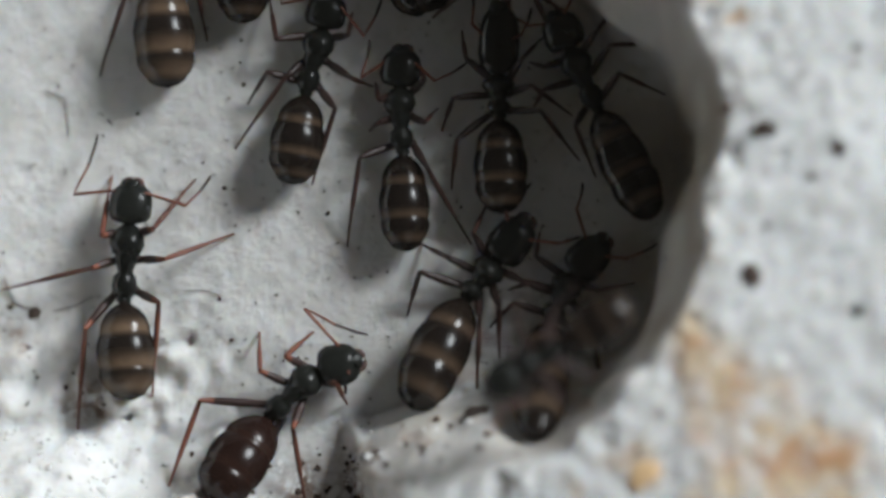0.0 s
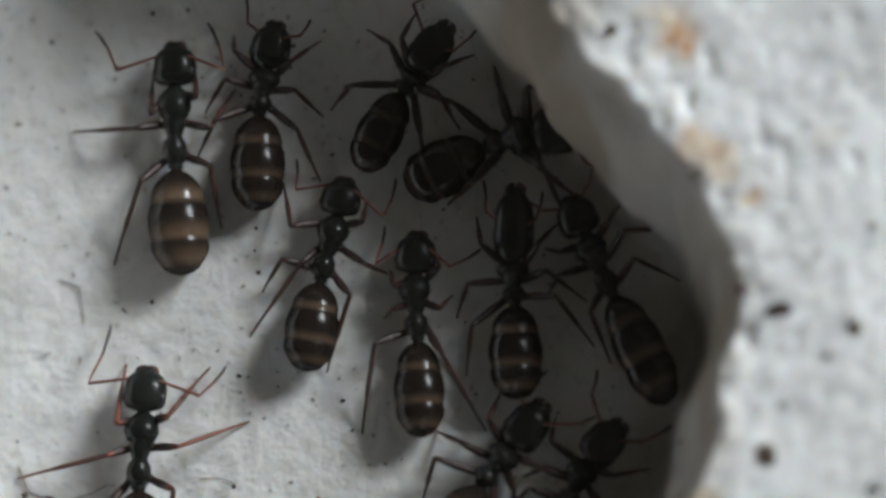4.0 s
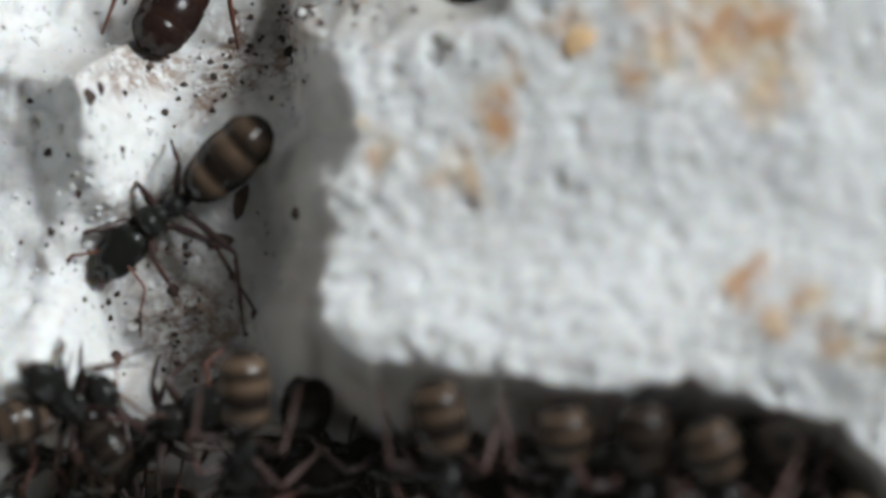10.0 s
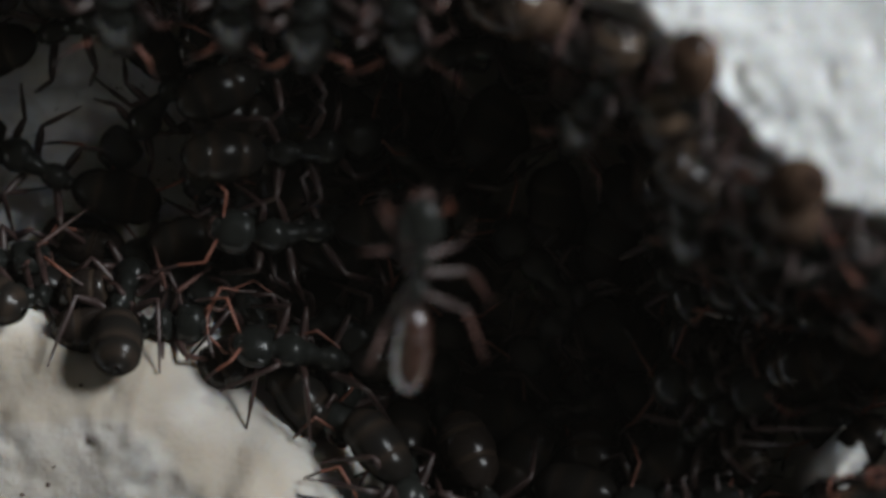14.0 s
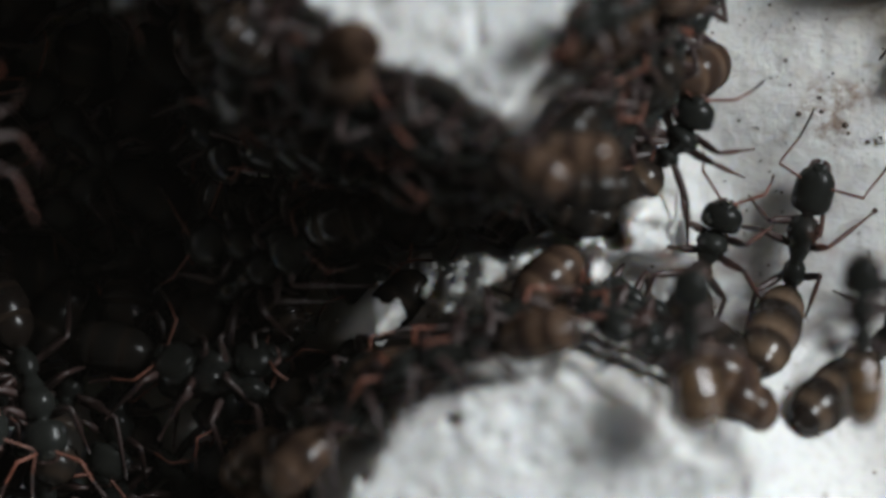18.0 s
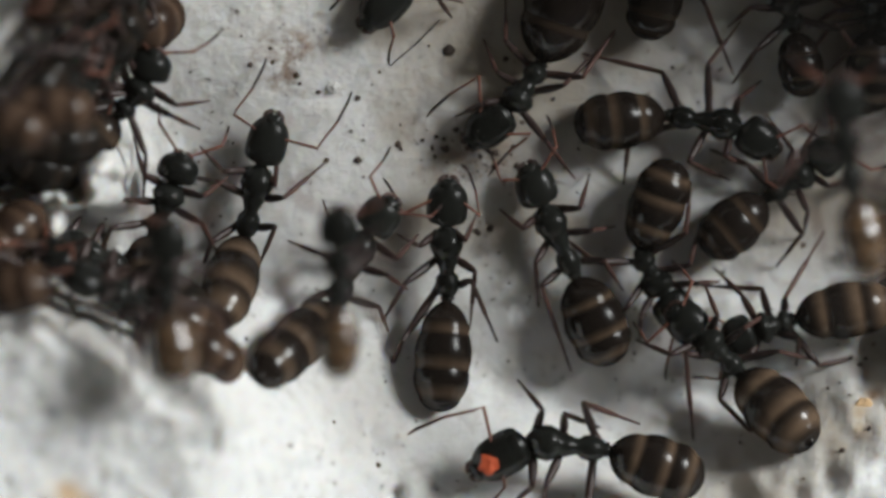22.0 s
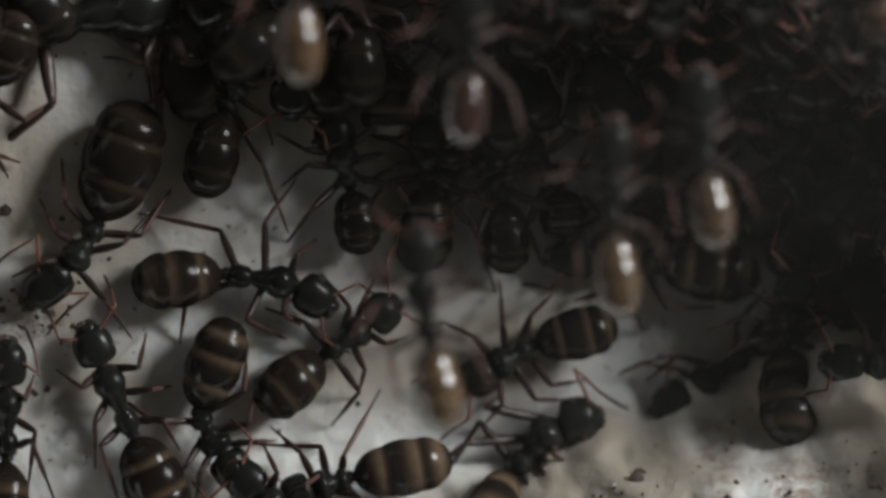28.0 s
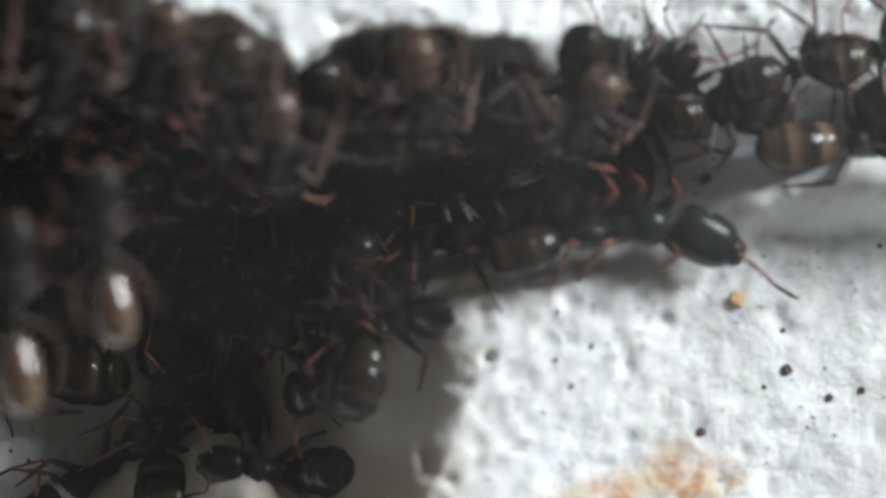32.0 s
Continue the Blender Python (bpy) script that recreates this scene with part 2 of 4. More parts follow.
HALL_LOW = [(4.4, -24.3), (2.0, -23.0), (-0.7, -21.9), (-3.1, -20.6), (-4.5, -19.5), (-6.0, -19.0), (-8.1, -19.7), (-10.0, -20.3),
            (-12.4, -22.9), (-14.0, -26.0), (-20.0, -28.0), (-30.0, -27.0), (-30.5, -23.0), (-27.3, -21.8), (-26.0, -22.0),
            (-25.4, -21.2), (-26.7, -20.0), (-28.5, -18.7), (-30.2, -17.4),
            (-35.4, -17.2), (-46.2, -14.6), (-48.2, -8.7)]
X0, X1, Y0, Y1, STEP = -60.0, 60.0, -40.0, 40.0, 0.15


def value_noise(xs, ys, size, seed):
    """Smooth noise from -1 to 1 on a grid, with lumps of that size."""
    table = np.random.RandomState(seed).uniform(-1, 1, (256, 256))
    a = 0.7 + 1.9 * seed
    u, v = (math.cos(a) * xs - math.sin(a) * ys) / size + 900, (math.sin(a) * xs + math.cos(a) * ys) / size + 900
    i, j = np.floor(u).astype(int), np.floor(v).astype(int)
    fu, fv = u - i, v - j
    fu, fv = fu * fu * (3 - 2 * fu), fv * fv * (3 - 2 * fv)
    i, j, k, m = i % 256, j % 256, (i + 1) % 256, (j + 1) % 256
    low = table[i, j] * (1 - fu) + table[k, j] * fu
    high = table[i, m] * (1 - fu) + table[k, m] * fu
    return low * (1 - fv) + high * fv


def inside_depth(px, py, outline):
    """How far inside an outline a point lies; negative outside."""
    best = np.full(px.shape, 1e9)
    odd = np.zeros(px.shape, bool)
    for (ax, ay), (bx, by) in zip(outline, outline[1:] + outline[:1]):
        dx, dy = bx - ax, by - ay
        s = np.clip(((px - ax) * dx + (py - ay) * dy) / (dx * dx + dy * dy), 0, 1)
        best = np.minimum(best, (px - ax - s * dx) ** 2 + (py - ay - s * dy) ** 2)
        if dy:
            odd ^= ((ay > py) != (by > py)) & (px < ax + (py - ay) * dx / dy)
    return np.where(odd, 1, -1) * np.sqrt(best)


def ease(t):
    t = np.clip(t, 0, 1)
    return t * t * (3 - 2 * t)


def relief(px, py):
    """Ground height at points, and how far inside the hollows they lie."""
    wx = px + 0.45 * value_noise(px, py, 2.3, 1) + 0.15 * value_noise(px, py, 0.8, 2)
    wy = py + 0.45 * value_noise(px, py, 2.3, 3) + 0.15 * value_noise(px, py, 0.8, 4)
    upper, passage, hall = inside_depth(wx, wy, UPPER), inside_depth(wx, wy, PASSAGE), inside_depth(wx, wy, HALL + HALL_LOW)
    depth = np.maximum(np.maximum(upper, passage), hall)
    floor = np.interp(px, [-60, -36, 0, 25, 32, 36, 40, 44, 60], [-1.6, -1.6, -2.8, -5.4, -4.8, -1.2, 2.2, 2.9, 2.9])
    floor = floor + 0.12 * value_noise(px, py, 3.1, 5)
    # the hall sinks deep in its middle
    sunk = 3.2 * ease((px + 27) / 4) * ease((-14 - px) / 3) + 0.9 * ease((px + 44) / 4) * ease((-24 - px) / 3)
    floor = floor - sunk * ease((-5.0 - py) / 2) * ease((py + 21) / 3)
    # a crumbly sill between the upper chamber and the passage
    sill = np.exp(-((py - 6.2 + 0.06 * (px + 38)) / 0.9) ** 2) * ease((px + 50) / 3) * ease((-30 - px) / 3)
    floor = floor + 0.25 * sill
    # a crumbly ridge across the hall's eastern end
    across = py + 18.8 - 0.34 * (px + 12) + 0.55 * value_noise(px, py, 1.7, 13) + 0.3 * value_noise(px, py, 0.6, 19)
    ridge = np.exp(-(across / (0.85 + 0.3 * value_noise(px, py, 1.1, 20))) ** 2) * ease((px + 13.5) / 3) * ease((-1.5 - px) / 3)
    floor = floor + 4.7 * ridge * (0.72 + 0.34 * value_noise(px, py, 1.3, 27) + 0.26 * value_noise(px, py, 0.45, 16))
    # the passage climbs towards the sill
    climb = np.interp(py, [-4.8, -0.4, 4.0, 5.2, 6.9], [0.0, 2.9, 3.0, 2.3, 0.1])
    floor = floor + climb * ease((px + 45) / 3) * ease((-28.5 - px) / 3) * ease((9.0 - py) / 1.4)
    # the block's top is lower beside the upper chamber, along the southern edge and in the far east
    top = 6.2 - 1.0 * ease((py + 1.5) / 4) * ease((px + 36) / 3) - 4.2 * ease((-14 - py) / 3) * ease((-20 - px) / 4)
    top = top - 6.4 * ease((-17 - py) / 2) * ease((px + 2) / 6) * ease((31 - px) / 4)
    top = top - 3.2 * ease((-9 - py) / 2) * ease((px - 27) / 4) - 2.6 * ease((px - 12) / 6) * ease((py + 9) / 1) - 0.8 * ease((px - 33) / 5) * ease((py + 9) / 1)
    top = top - 3.2 * ease((-36 - px) / 3) * ease((py + 2) / 3) - 1.3 * ease((-40 - px) / 2) * ease((py - 1) / 3)
    top = top + 0.5 * value_noise(px, py, 6.5, 6) + 0.10 * value_noise(px, py, 1.9, 7)
    wide = 3.0 + 0.4 * value_noise(px, py, 4.0, 8)
    wide = wide + 0.4 * ease((-16 - py) / 3) * ease((px + 3) / 4) * ease((20 - px) / 6)
    wide = wide + 2.0 * ease((px - 25) / 3) * ease((-11.5 - py) / 1.5)
    wide = wide - 1.4 * ease((px + 44) / 2) * ease((-37 - px) / 1.5) * ease((py + 3) / 2) * ease((9 - py) / 2)
    wide = wide - 1.7 * ease((px + 17) / 3) * ease((-1 - px) / 3) * ease((-16.5 - py) / 1.5)
    wide = wide + 1.0 * ease((-12 - py) / 2) * ease((-22 - px) / 3)
    rise = np.clip((depth + 0.25) / wide, 0, 1)
    wall = 1 - 0.65 * rise - 0.35 * ease(rise)
    rough = 0.15 + 0.22 * ease((0.8 - depth) / 1.6) + 0.63 * np.exp(-((depth + 0.4) / 1.1) ** 2)
    crust = rough * (0.06 * value_noise(px, py, 0.75, 9) + 0.11 * value_noise(px, py, 0.37, 10)) + 0.02 * value_noise(px, py, 0.33, 11)
    # flaking plaster on the upper chamber's south-western floor and along the southern edge
    flaky = 0.8 * ease((px + 44) / 2) * ease((-36 - px) / 2) * ease((py + 2) / 1) * ease((7 - py) / 1) + 2.0 * ease((-37.5 - px) / 4) * ease((py - 6) / 1) * ease((13.5 - py) / 4) + ease((-19 - py) / 2) * ease((px - 9) / 3) * ease((29 - px) / 3)
    crust += flaky * (0.10 * value_noise(px, py, 0.42, 14) + 0.07 * np.sign(value_noise(px, py, 0.9, 15)) * ease(np.abs(value_noise(px, py, 0.9, 15)) * 4))
    gravel = ease((-18.8 - py) / 1.2) * ease((px - 12) / 2) * ease((26 - px) / 4)
    crust += gravel * (0.12 * value_noise(px, py, 0.36, 17) + 0.06 * value_noise(px, py, 0.8, 18))
    rough = np.maximum(rough, np.maximum(0.8 * flaky, gravel))
    # small pits in the crust
    crust -= 0.35 * rough * ease((value_noise(px, py, 0.62, 12) - 0.62) / 0.3)
    z = floor + (top - floor) * wall + crust
    edge = np.maximum(np.abs(px) - 56, np.abs(py) - 36)
    return z + (8.45 - z) * ease(edge / 2), depth


GX, GY = np.arange(X0, X1 + 0.01, STEP), np.arange(Y0, Y1 + 0.01, STEP)
PX, PY = np.meshgrid(GX, GY)
GROUND, DEPTH = relief(PX, PY)


def ground_z(x, y):
    """Height of the plaster at a place, in millimetres."""
    i, j = int(np.clip((x - X0) / STEP, 0, len(GX) - 2)), int(np.clip((y - Y0) / STEP, 0, len(GY) - 2))
    return float(GROUND[j:j + 2, i:i + 2].mean())


# ---- building blocks ----
def mesh_of(name, verts, faces, mats, slots=None, smooth=True):
    data = bpy.data.meshes.new(name)
    data.from_pydata([(x * MM, y * MM, z * MM) for x, y, z in verts], [], faces)
    for m in mats:
        data.materials.append(m)
    if slots:
        data.polygons.foreach_set("material_index", slots)
    if smooth:
        data.shade_smooth()
    data.update()
    return data


def lathe(rings, sides):
    """Rings (y, half width, half height, middle z) along y, closed at both ends."""
    verts, faces = [], []
    for y, rx, rz, zc in rings:
        for k in range(sides):
            a = 2 * math.pi * k / sides
            verts.append((rx * math.cos(a), y, zc + rz * math.sin(a)))
    for r in range(len(rings) - 1):
        for k in range(sides):
            n = (k + 1) % sides
            faces.append((r * sides + k, r * sides + n, (r + 1) * sides + n, (r + 1) * sides + k))
    faces.append(tuple(range(sides)))
    last = (len(rings) - 1) * sides
    faces.append(tuple(last + k for k in reversed(range(sides))))
    return verts, faces


def tube(points, radii, sides=7):
    """A tapered tube through points; rings are square to the way."""
    verts, faces = [], []
    pts = [Vector(p) for p in points]
    for i, p in enumerate(pts):
        way = (pts[min(i + 1, len(pts) - 1)] - pts[max(i - 1, 0)]).normalized()
        side = way.cross(Vector((0.13, 0.29, 1))).normalized()
        over = side.cross(way)
        for k in range(sides):
            a = 2 * math.pi * k / sides
            verts.append(p + radii[i] * (math.cos(a) * side + math.sin(a) * over))
    for r in range(len(pts) - 1):
        for k in range(sides):
            n = (k + 1) % sides
            faces.append((r * sides + k, r * sides + n, (r + 1) * sides + n, (r + 1) * sides + k))
    faces.append(tuple(range(sides)))
    last = (len(pts) - 1) * sides
    faces.append(tuple(last + k for k in reversed(range(sides))))
    return [tuple(v) for v in verts], faces


def joined(*pieces):
    verts, faces = [], []
    for v, f in pieces:
        n = len(verts)
        verts += v
        faces += [tuple(i + n for i in face) for face in f]
    return verts, faces


# ---- ground, walls and block tops in one sheet ----
WEST_STAINS = [(-44.8, 3.4, 0.5), (-26.4, 6.9, 0.6), (-28.2, 4.9, 0.8), (-27.9, 6.0, 0.4), (-31.9, 3.8, 0.6), (-29.4, 3.4, 0.7), (-24.3, 9.0, 1.2),
          (-22.8, 7.5, 1.6), (-23.9, 6.6, 1.1), (-25.1, 10.1, 0.7), (-21.0, 6.0, 1.3), (-20.4, -0.2, 0.7), (-19.1, -0.8, 0.7), (-17.9, -1.4, 0.8),
          (-17.0, -2.1, 0.7), (-15.3, -3.1, 0.5), (-14.2, -1.1, 0.4)]
EAST_STAINS = [(-21.5, 0.5, 0.5), (-15.9, 4.5, 1.1), (-14.8, 3.0, 1.2), (-28.1, 5.0, 0.7), (-24.3, 18.9, 0.4), (-21.4, 7.4, 1.0), (-26.0, 23.1, 0.8),
          (-25.1, 20.3, 0.6), (-23.9, 19.1, 0.5), (-21.9, 20.1, 0.4), (16.6, -22.4, 0.45), (39.4, -17.2, 1.0), (38.2, -17.8, 1.1), (40.4, -17.4, 0.8),
          (37.0, -18.5, 1.1), (35.6, -19.1, 1.0), (41.2, -12.6, 0.3), (-5.1, -23.6, 0.8)]
SOILS = [(-39.5, 6.0, 1.2), (-37.0, 6.3, 1.3), (-35.0, 7.0, 1.0), (-33.0, 8.0, 0.8), (-39.0, 2.0, 1.2), (-38.0, -0.5, 1.8), (-43.5, 9.8, 0.4),
         (-45.3, 11.0, 0.5), (-29.6, 8.6, 0.9), (6.0, -15.8, 1.3), (1.0, -13.2, 0.8), (21.0, -20.6, 1.2), (24.5, -19.6, 1.0), (18.2, -21.6, 0.9), (26.8, -20.6, 1.3), (23.2, -21.6, 1.2), (28.6, -19.8, 1.0)]


def blobs(spots):
    total = np.zeros(PX.shape)
    wx, wy = PX + 0.6 * value_noise(PX, PY, 0.9, 21), PY + 0.6 * value_noise(PX, PY, 0.9, 22)
    for x, y, r in spots:
        total = np.maximum(total, ease(1.35 - np.hypot(wx - x, wy - y) / r))
    return total


def build_ground():
    ny, nx = PX.shape
    verts = np.stack([PX, PY, GROUND], -1).reshape(-1, 3) * MM
    index = np.arange(ny * nx).reshape(ny, nx)
    quads = np.stack([index[:-1, :-1], index[:-1, 1:], index[1:, 1:], index[1:, :-1]], -1).reshape(-1, 4)
    data = bpy.data.meshes.new("ground")
    data.vertices.add(len(verts))
    data.vertices.foreach_set("co", verts.ravel())
    data.loops.add(quads.size)
    data.loops.foreach_set("vertex_index", quads.ravel())
    data.polygons.add(len(quads))
    data.polygons.foreach_set("loop_start", np.arange(0, quads.size, 4))
    data.update(calc_edges=True)
    data.shade_smooth()
    # brown band down the walls; it also paints their shade
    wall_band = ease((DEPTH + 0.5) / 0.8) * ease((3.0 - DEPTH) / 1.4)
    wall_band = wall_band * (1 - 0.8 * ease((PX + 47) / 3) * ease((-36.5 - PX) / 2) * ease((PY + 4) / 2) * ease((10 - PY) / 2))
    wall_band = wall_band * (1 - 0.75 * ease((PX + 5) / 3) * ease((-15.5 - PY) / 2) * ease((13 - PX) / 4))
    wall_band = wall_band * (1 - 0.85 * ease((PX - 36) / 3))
    # brownish tint on the eastern chamber's floor: part film, part shade put into colour
    brown_shade = 0.72 * ease((DEPTH - 1.5) / 2) * ease((38 - PX) / 3) * ease((PX + 1) / 4) * ease((PY + 19.5) / 2) * ease(0.55 + value_noise(PX, PY, 2.6, 24) + 0.3 * value_noise(PX, PY, 0.9, 25))
    # browner, dimmer patches along the hall's south-western ledge
    brown_shade = brown_shade + 0.85 * blobs([(-38.0, -16.2, 4.5), (-32.0, -17.6, 4.0), (-28.0, -20.6, 3.6), (-27.0, -24.0, 3.0), (-34.0, -21.0, 5.0)]) * (0.85 + 0.15 * value_noise(PX, PY, 1.9, 28))
    # painted shade by the upper chamber's eastern wall and on the south-eastern ledges
    brown_shade = brown_shade + 0.8 * blobs([(-26.6, 13.0, 2.6), (-26.4, 16.0, 2.6), (22.0, -21.8, 3.2), (26.2, -21.2, 3.6), (29.4, -20.6, 3.0), (31.0, -16.5, 3.2), (30.6, -12.8, 2.6), (17.5, -22.8, 2.4), (-28.3, 19.5, 3.2), (-29.6, 23.0, 3.0), (-29.0, 10.6, 2.0)]) * ease(0.6 + value_noise(PX, PY, 1.6, 26))
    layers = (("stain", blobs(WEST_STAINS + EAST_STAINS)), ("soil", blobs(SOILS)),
              ("dirt_shade", 0.8 * wall_band * (0.72 + 0.28 * value_noise(PX, PY, 1.7, 23)) + brown_shade + 0.16 * ease((DEPTH - 2.4) / 1.5)))
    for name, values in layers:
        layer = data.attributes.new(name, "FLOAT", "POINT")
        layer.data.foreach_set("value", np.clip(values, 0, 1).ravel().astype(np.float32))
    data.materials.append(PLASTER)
    return tagged(new("ground", data), "white chalky plaster nest with hollowed chambers and ochre stains", "plaster", kind="structure")


build_ground()
bm = bmesh.new()
bmesh.ops.create_cube(bm, size=1, matrix=Matrix.Diagonal((0.116, 0.076, 0.001, 1)))
pane = bpy.data.meshes.new("cover_glass")
bm.to_mesh(pane)
bm.free()
pane.materials.append(GLASS)
cover = tagged(new("cover_glass", pane), "clear glass pane lying over the plaster nest", "glass pane", kind="structure")
cover.location = (0, 0, 0.0090)
cover.visible_shadow = False


# ---- ants ----
def ease_in(v):
    return min(1.0, v * 2.2) * (1 - 0.45 * v)


def belly_mesh(name, swell, joints, gap, strength, mat, front=0.12):
    """A gaster from its front (y 0) to its tip (y -2.6): domed plates with skin showing behind each of them.

    joints: where the plates end; gap: how much skin shows there; strength: how pale it is."""
    count, sides = 44, 18
    ends = [0.0, *joints, 1.02]
    rings, tones = [], []
    for i in range(count + 1):
        s = i / count
        u = (s - 0.54) / 0.54 if s < 0.54 else (s - 0.54) / 0.465
        r = swell * max(0.03, 1 - abs(u) ** (2.3 if u < 0 else 2.9)) ** 0.52
        tone = 0.0
        for a, b in zip(ends, ends[1:]):
            if a <= s < b:
                v = (s - a) / (b - a)
                r *= 0.905 + 0.115 * math.sin(math.pi * (0.04 + 0.86 * v)) ** 0.75
                back = (b - s) / gap if b < 1 else 9
                since = (s - a) / gap if a > 0 else 9
                tone = max(math.exp(-1.6 * back ** 2), 0.75 * math.exp(-9 * since ** 2))
                if a == 0.0 and b < 1:
                    tone = max(tone, front * ease_in(v))
        if s < 0.08:
            r = min(r, 0.16 + 6.0 * s * swell)
        rings.append((-2.6 * s, r, 0.90 * r, 0.05 * math.sin(math.pi * s)))
        tones += [tone * strength] * sides
    verts, faces = lathe(rings, sides)
    data = mesh_of(name, verts, faces, (mat,))
    data.attributes.new("skin", "FLOAT", "POINT").data.foreach_set("value", tones)
    return data


BELLIES = {
    "banded": belly_mesh("gaster", 0.80, (0.30, 0.66, 0.90), 0.13, 0.95, GASTER, 0.06),
    "striped": belly_mesh("gaster", 0.82, (0.28, 0.60, 0.86), 0.085, 0.72, GASTER, 0.12),
    "ringed": belly_mesh("gaster", 0.80, (0.31, 0.66, 0.90), 0.07, 0.65, GASTER, 0.04),
    "dark": belly_mesh("gaster", 0.78, (0.34, 0.70, 0.92), 0.06, 0.25, GASTER),
    "maroon": belly_mesh("gaster", 0.82, (0.36, 0.70, 0.92), 0.10, 0.5, MAROON),
    "umber": belly_mesh("gaster", 0.78, (0.30, 0.64, 0.90), 0.13, 0.9, UMBER, 0.3),
    "shaded": belly_mesh("gaster", 0.74, (0.34, 0.70, 0.92), 0.10, 0.6, SHADE_GASTER),
    "amber": belly_mesh("gaster", 0.76, (0.34, 0.66, 0.92), 0.20, 1.0, AMBER),
    "russet": belly_mesh("gaster", 0.76, (0.34, 0.66, 0.92), 0.20, 1.0, RUSSET),
}


def head_mesh():
    """From the neck (y 0) to the jaws (y 1.2): broad, rounded behind, narrower in front."""
    rings = []
    for i in range(13):
        s = i / 12
        r = 0.61 * (1 - (2 * s - 0.86) ** 4 * (0.85 if s < 0.43 else 0.42)) * (1 - 0.16 * max(0, s - 0.5))
        if i in (0, 12):
            r *= 0.45 if i == 0 else 0.72
        rings.append((0.02 + 1.12 * s, max(0.1, r), max(0.09, 0.72 * r), -0.06 * s))
    plate = lathe([(0.98, 0.06, 0.04, 0.28), (1.04, 0.22, 0.07, 0.23), (1.14, 0.27, 0.08, 0.14), (1.19, 0.14, 0.05, 0.08)], 10)
    verts, faces = joined(lathe(rings, 16), plate)
    return mesh_of("head", verts, faces, (HEAD,))


def thorax_mesh():
    front = lathe([(0.10, 0.16, 0.2, 0.05), (0.22, 0.39, 0.34, 0.06), (0.48, 0.50, 0.44, 0.06), (0.75, 0.45, 0.39, 0.03), (0.95, 0.29, 0.25, -0.02), (1.08, 0.12, 0.12, -0.04)], 14)
    middle = lathe([(-0.35, 0.2, 0.22, 0), (-0.2, 0.24, 0.30, 0.03), (0.05, 0.33, 0.36, 0.06), (0.25, 0.30, 0.33, 0.05)], 12)
    rear = lathe([(-1.06, 0.12, 0.14, -0.08), (-0.95, 0.27, 0.30, -0.02), (-0.7, 0.36, 0.37, 0.01), (-0.45, 0.33, 0.35, 0.0), (-0.3, 0.22, 0.25, 0)], 12)
    verts, faces = joined(front, middle, rear)
    return mesh_of("thorax", verts, faces, (HEAD,))


def jaw_mesh(side):
    verts, faces = tube([(0.27 * side, -0.06, 0), (0.24 * side, 0.05, -0.02), (0.13 * side, 0.12, -0.04), (0.02 * side, 0.15, -0.05)], [0.08, 0.085, 0.07, 0.03], 6)
    return mesh_of("mandible", verts, faces, (DUSK_LEG,))


HEAD_M, THORAX_M = head_mesh(), thorax_mesh()
JAWS = {side: jaw_mesh(side) for side in (-1, 1)}
EYE_M = mesh_of("eye", *lathe([(-0.14, 0.02, 0.02, 0), (-0.1, 0.06, 0.06, 0), (0, 0.085, 0.085, 0), (0.1, 0.06, 0.06, 0), (0.14, 0.02, 0.02, 0)], 8), (EYE,))
SCALE_M = mesh_of("petiole", *lathe([(-0.14, 0.10, 0.10, -0.1), (-0.05, 0.22, 0.26, 0.02), (0.03, 0.20, 0.24, 0.0), (0.14, 0.09, 0.10, -0.12)], 10), (HEAD,))
OCCUPIED = []
GASTER_LABELS = {"banded": "brown gaster with broad tan bands", "striped": "dark gaster with tan stripes", "ringed": "dark gaster with narrow tan rings",
                 "dark": "glossy dark gaster", "shaded": "brown gaster darkened to match the hall's shade", "maroon": "glossy maroon gaster", "umber": "umber gaster with blurred tan bands", "amber": "amber gaster with a bright sheen", "russet": "russet gaster with a bright sheen"}
SPOTS = (0.52, 0.06, -0.48)


def part(name, data, parent, m, label=""):
    ob = new(name, data)
    ob.parent, ob.matrix_basis = parent, m
    if label:
        ob["label"] = label
    return ob


def turned(x, y, z, way, size, length):
    """A pose whose +y runs along way, stretched along it."""
    way = Vector(way).normalized()
    side = way.cross(Vector((0, 0, 1))).normalized()
    up = side.cross(way)
    turn = Matrix((side, way, up)).transposed().to_4x4()
    return Matrix.Translation((x * MM, y * MM, z * MM)) @ turn @ Matrix.Diagonal((size, length, size, 1))


def leg_mesh(hip, knee, foot, size, pale, split):
    """Thigh and shin as two meshes, or as one."""
    hip, knee, foot = Vector(hip), Vector(knee), Vector(foot)
    joint = hip.lerp(knee, 0.16) + Vector((0, 0, -0.10 * size))
    ankle = knee.lerp(foot, 0.60) + Vector((0, 0, 0.05))
    mid = ankle.lerp(foot, 0.5) + Vector((0, 0, 0.03))
    pts = [hip, joint, hip.lerp(knee, 0.45), hip.lerp(knee, 0.8), knee, knee.lerp(ankle, 0.3), knee.lerp(ankle, 0.85), ankle, mid, foot]
    radii = [r * size for r in (0.15, 0.11, 0.135, 0.105, 0.066, 0.080, 0.076, 0.050, 0.042, 0.032)]
    slots = [1, 1, 1, 1, 0, 0, 0, 0, 0] if not pale else [1, 1, 1, 0, 0, 0, 0, 0, 0]
    # crowd shins take the dark thigh colour, to paint in the hall's shade
    mats = (RUST if pale else DUSK_LEG if split else DARK_LEG, DARK_LEG)
    made = []
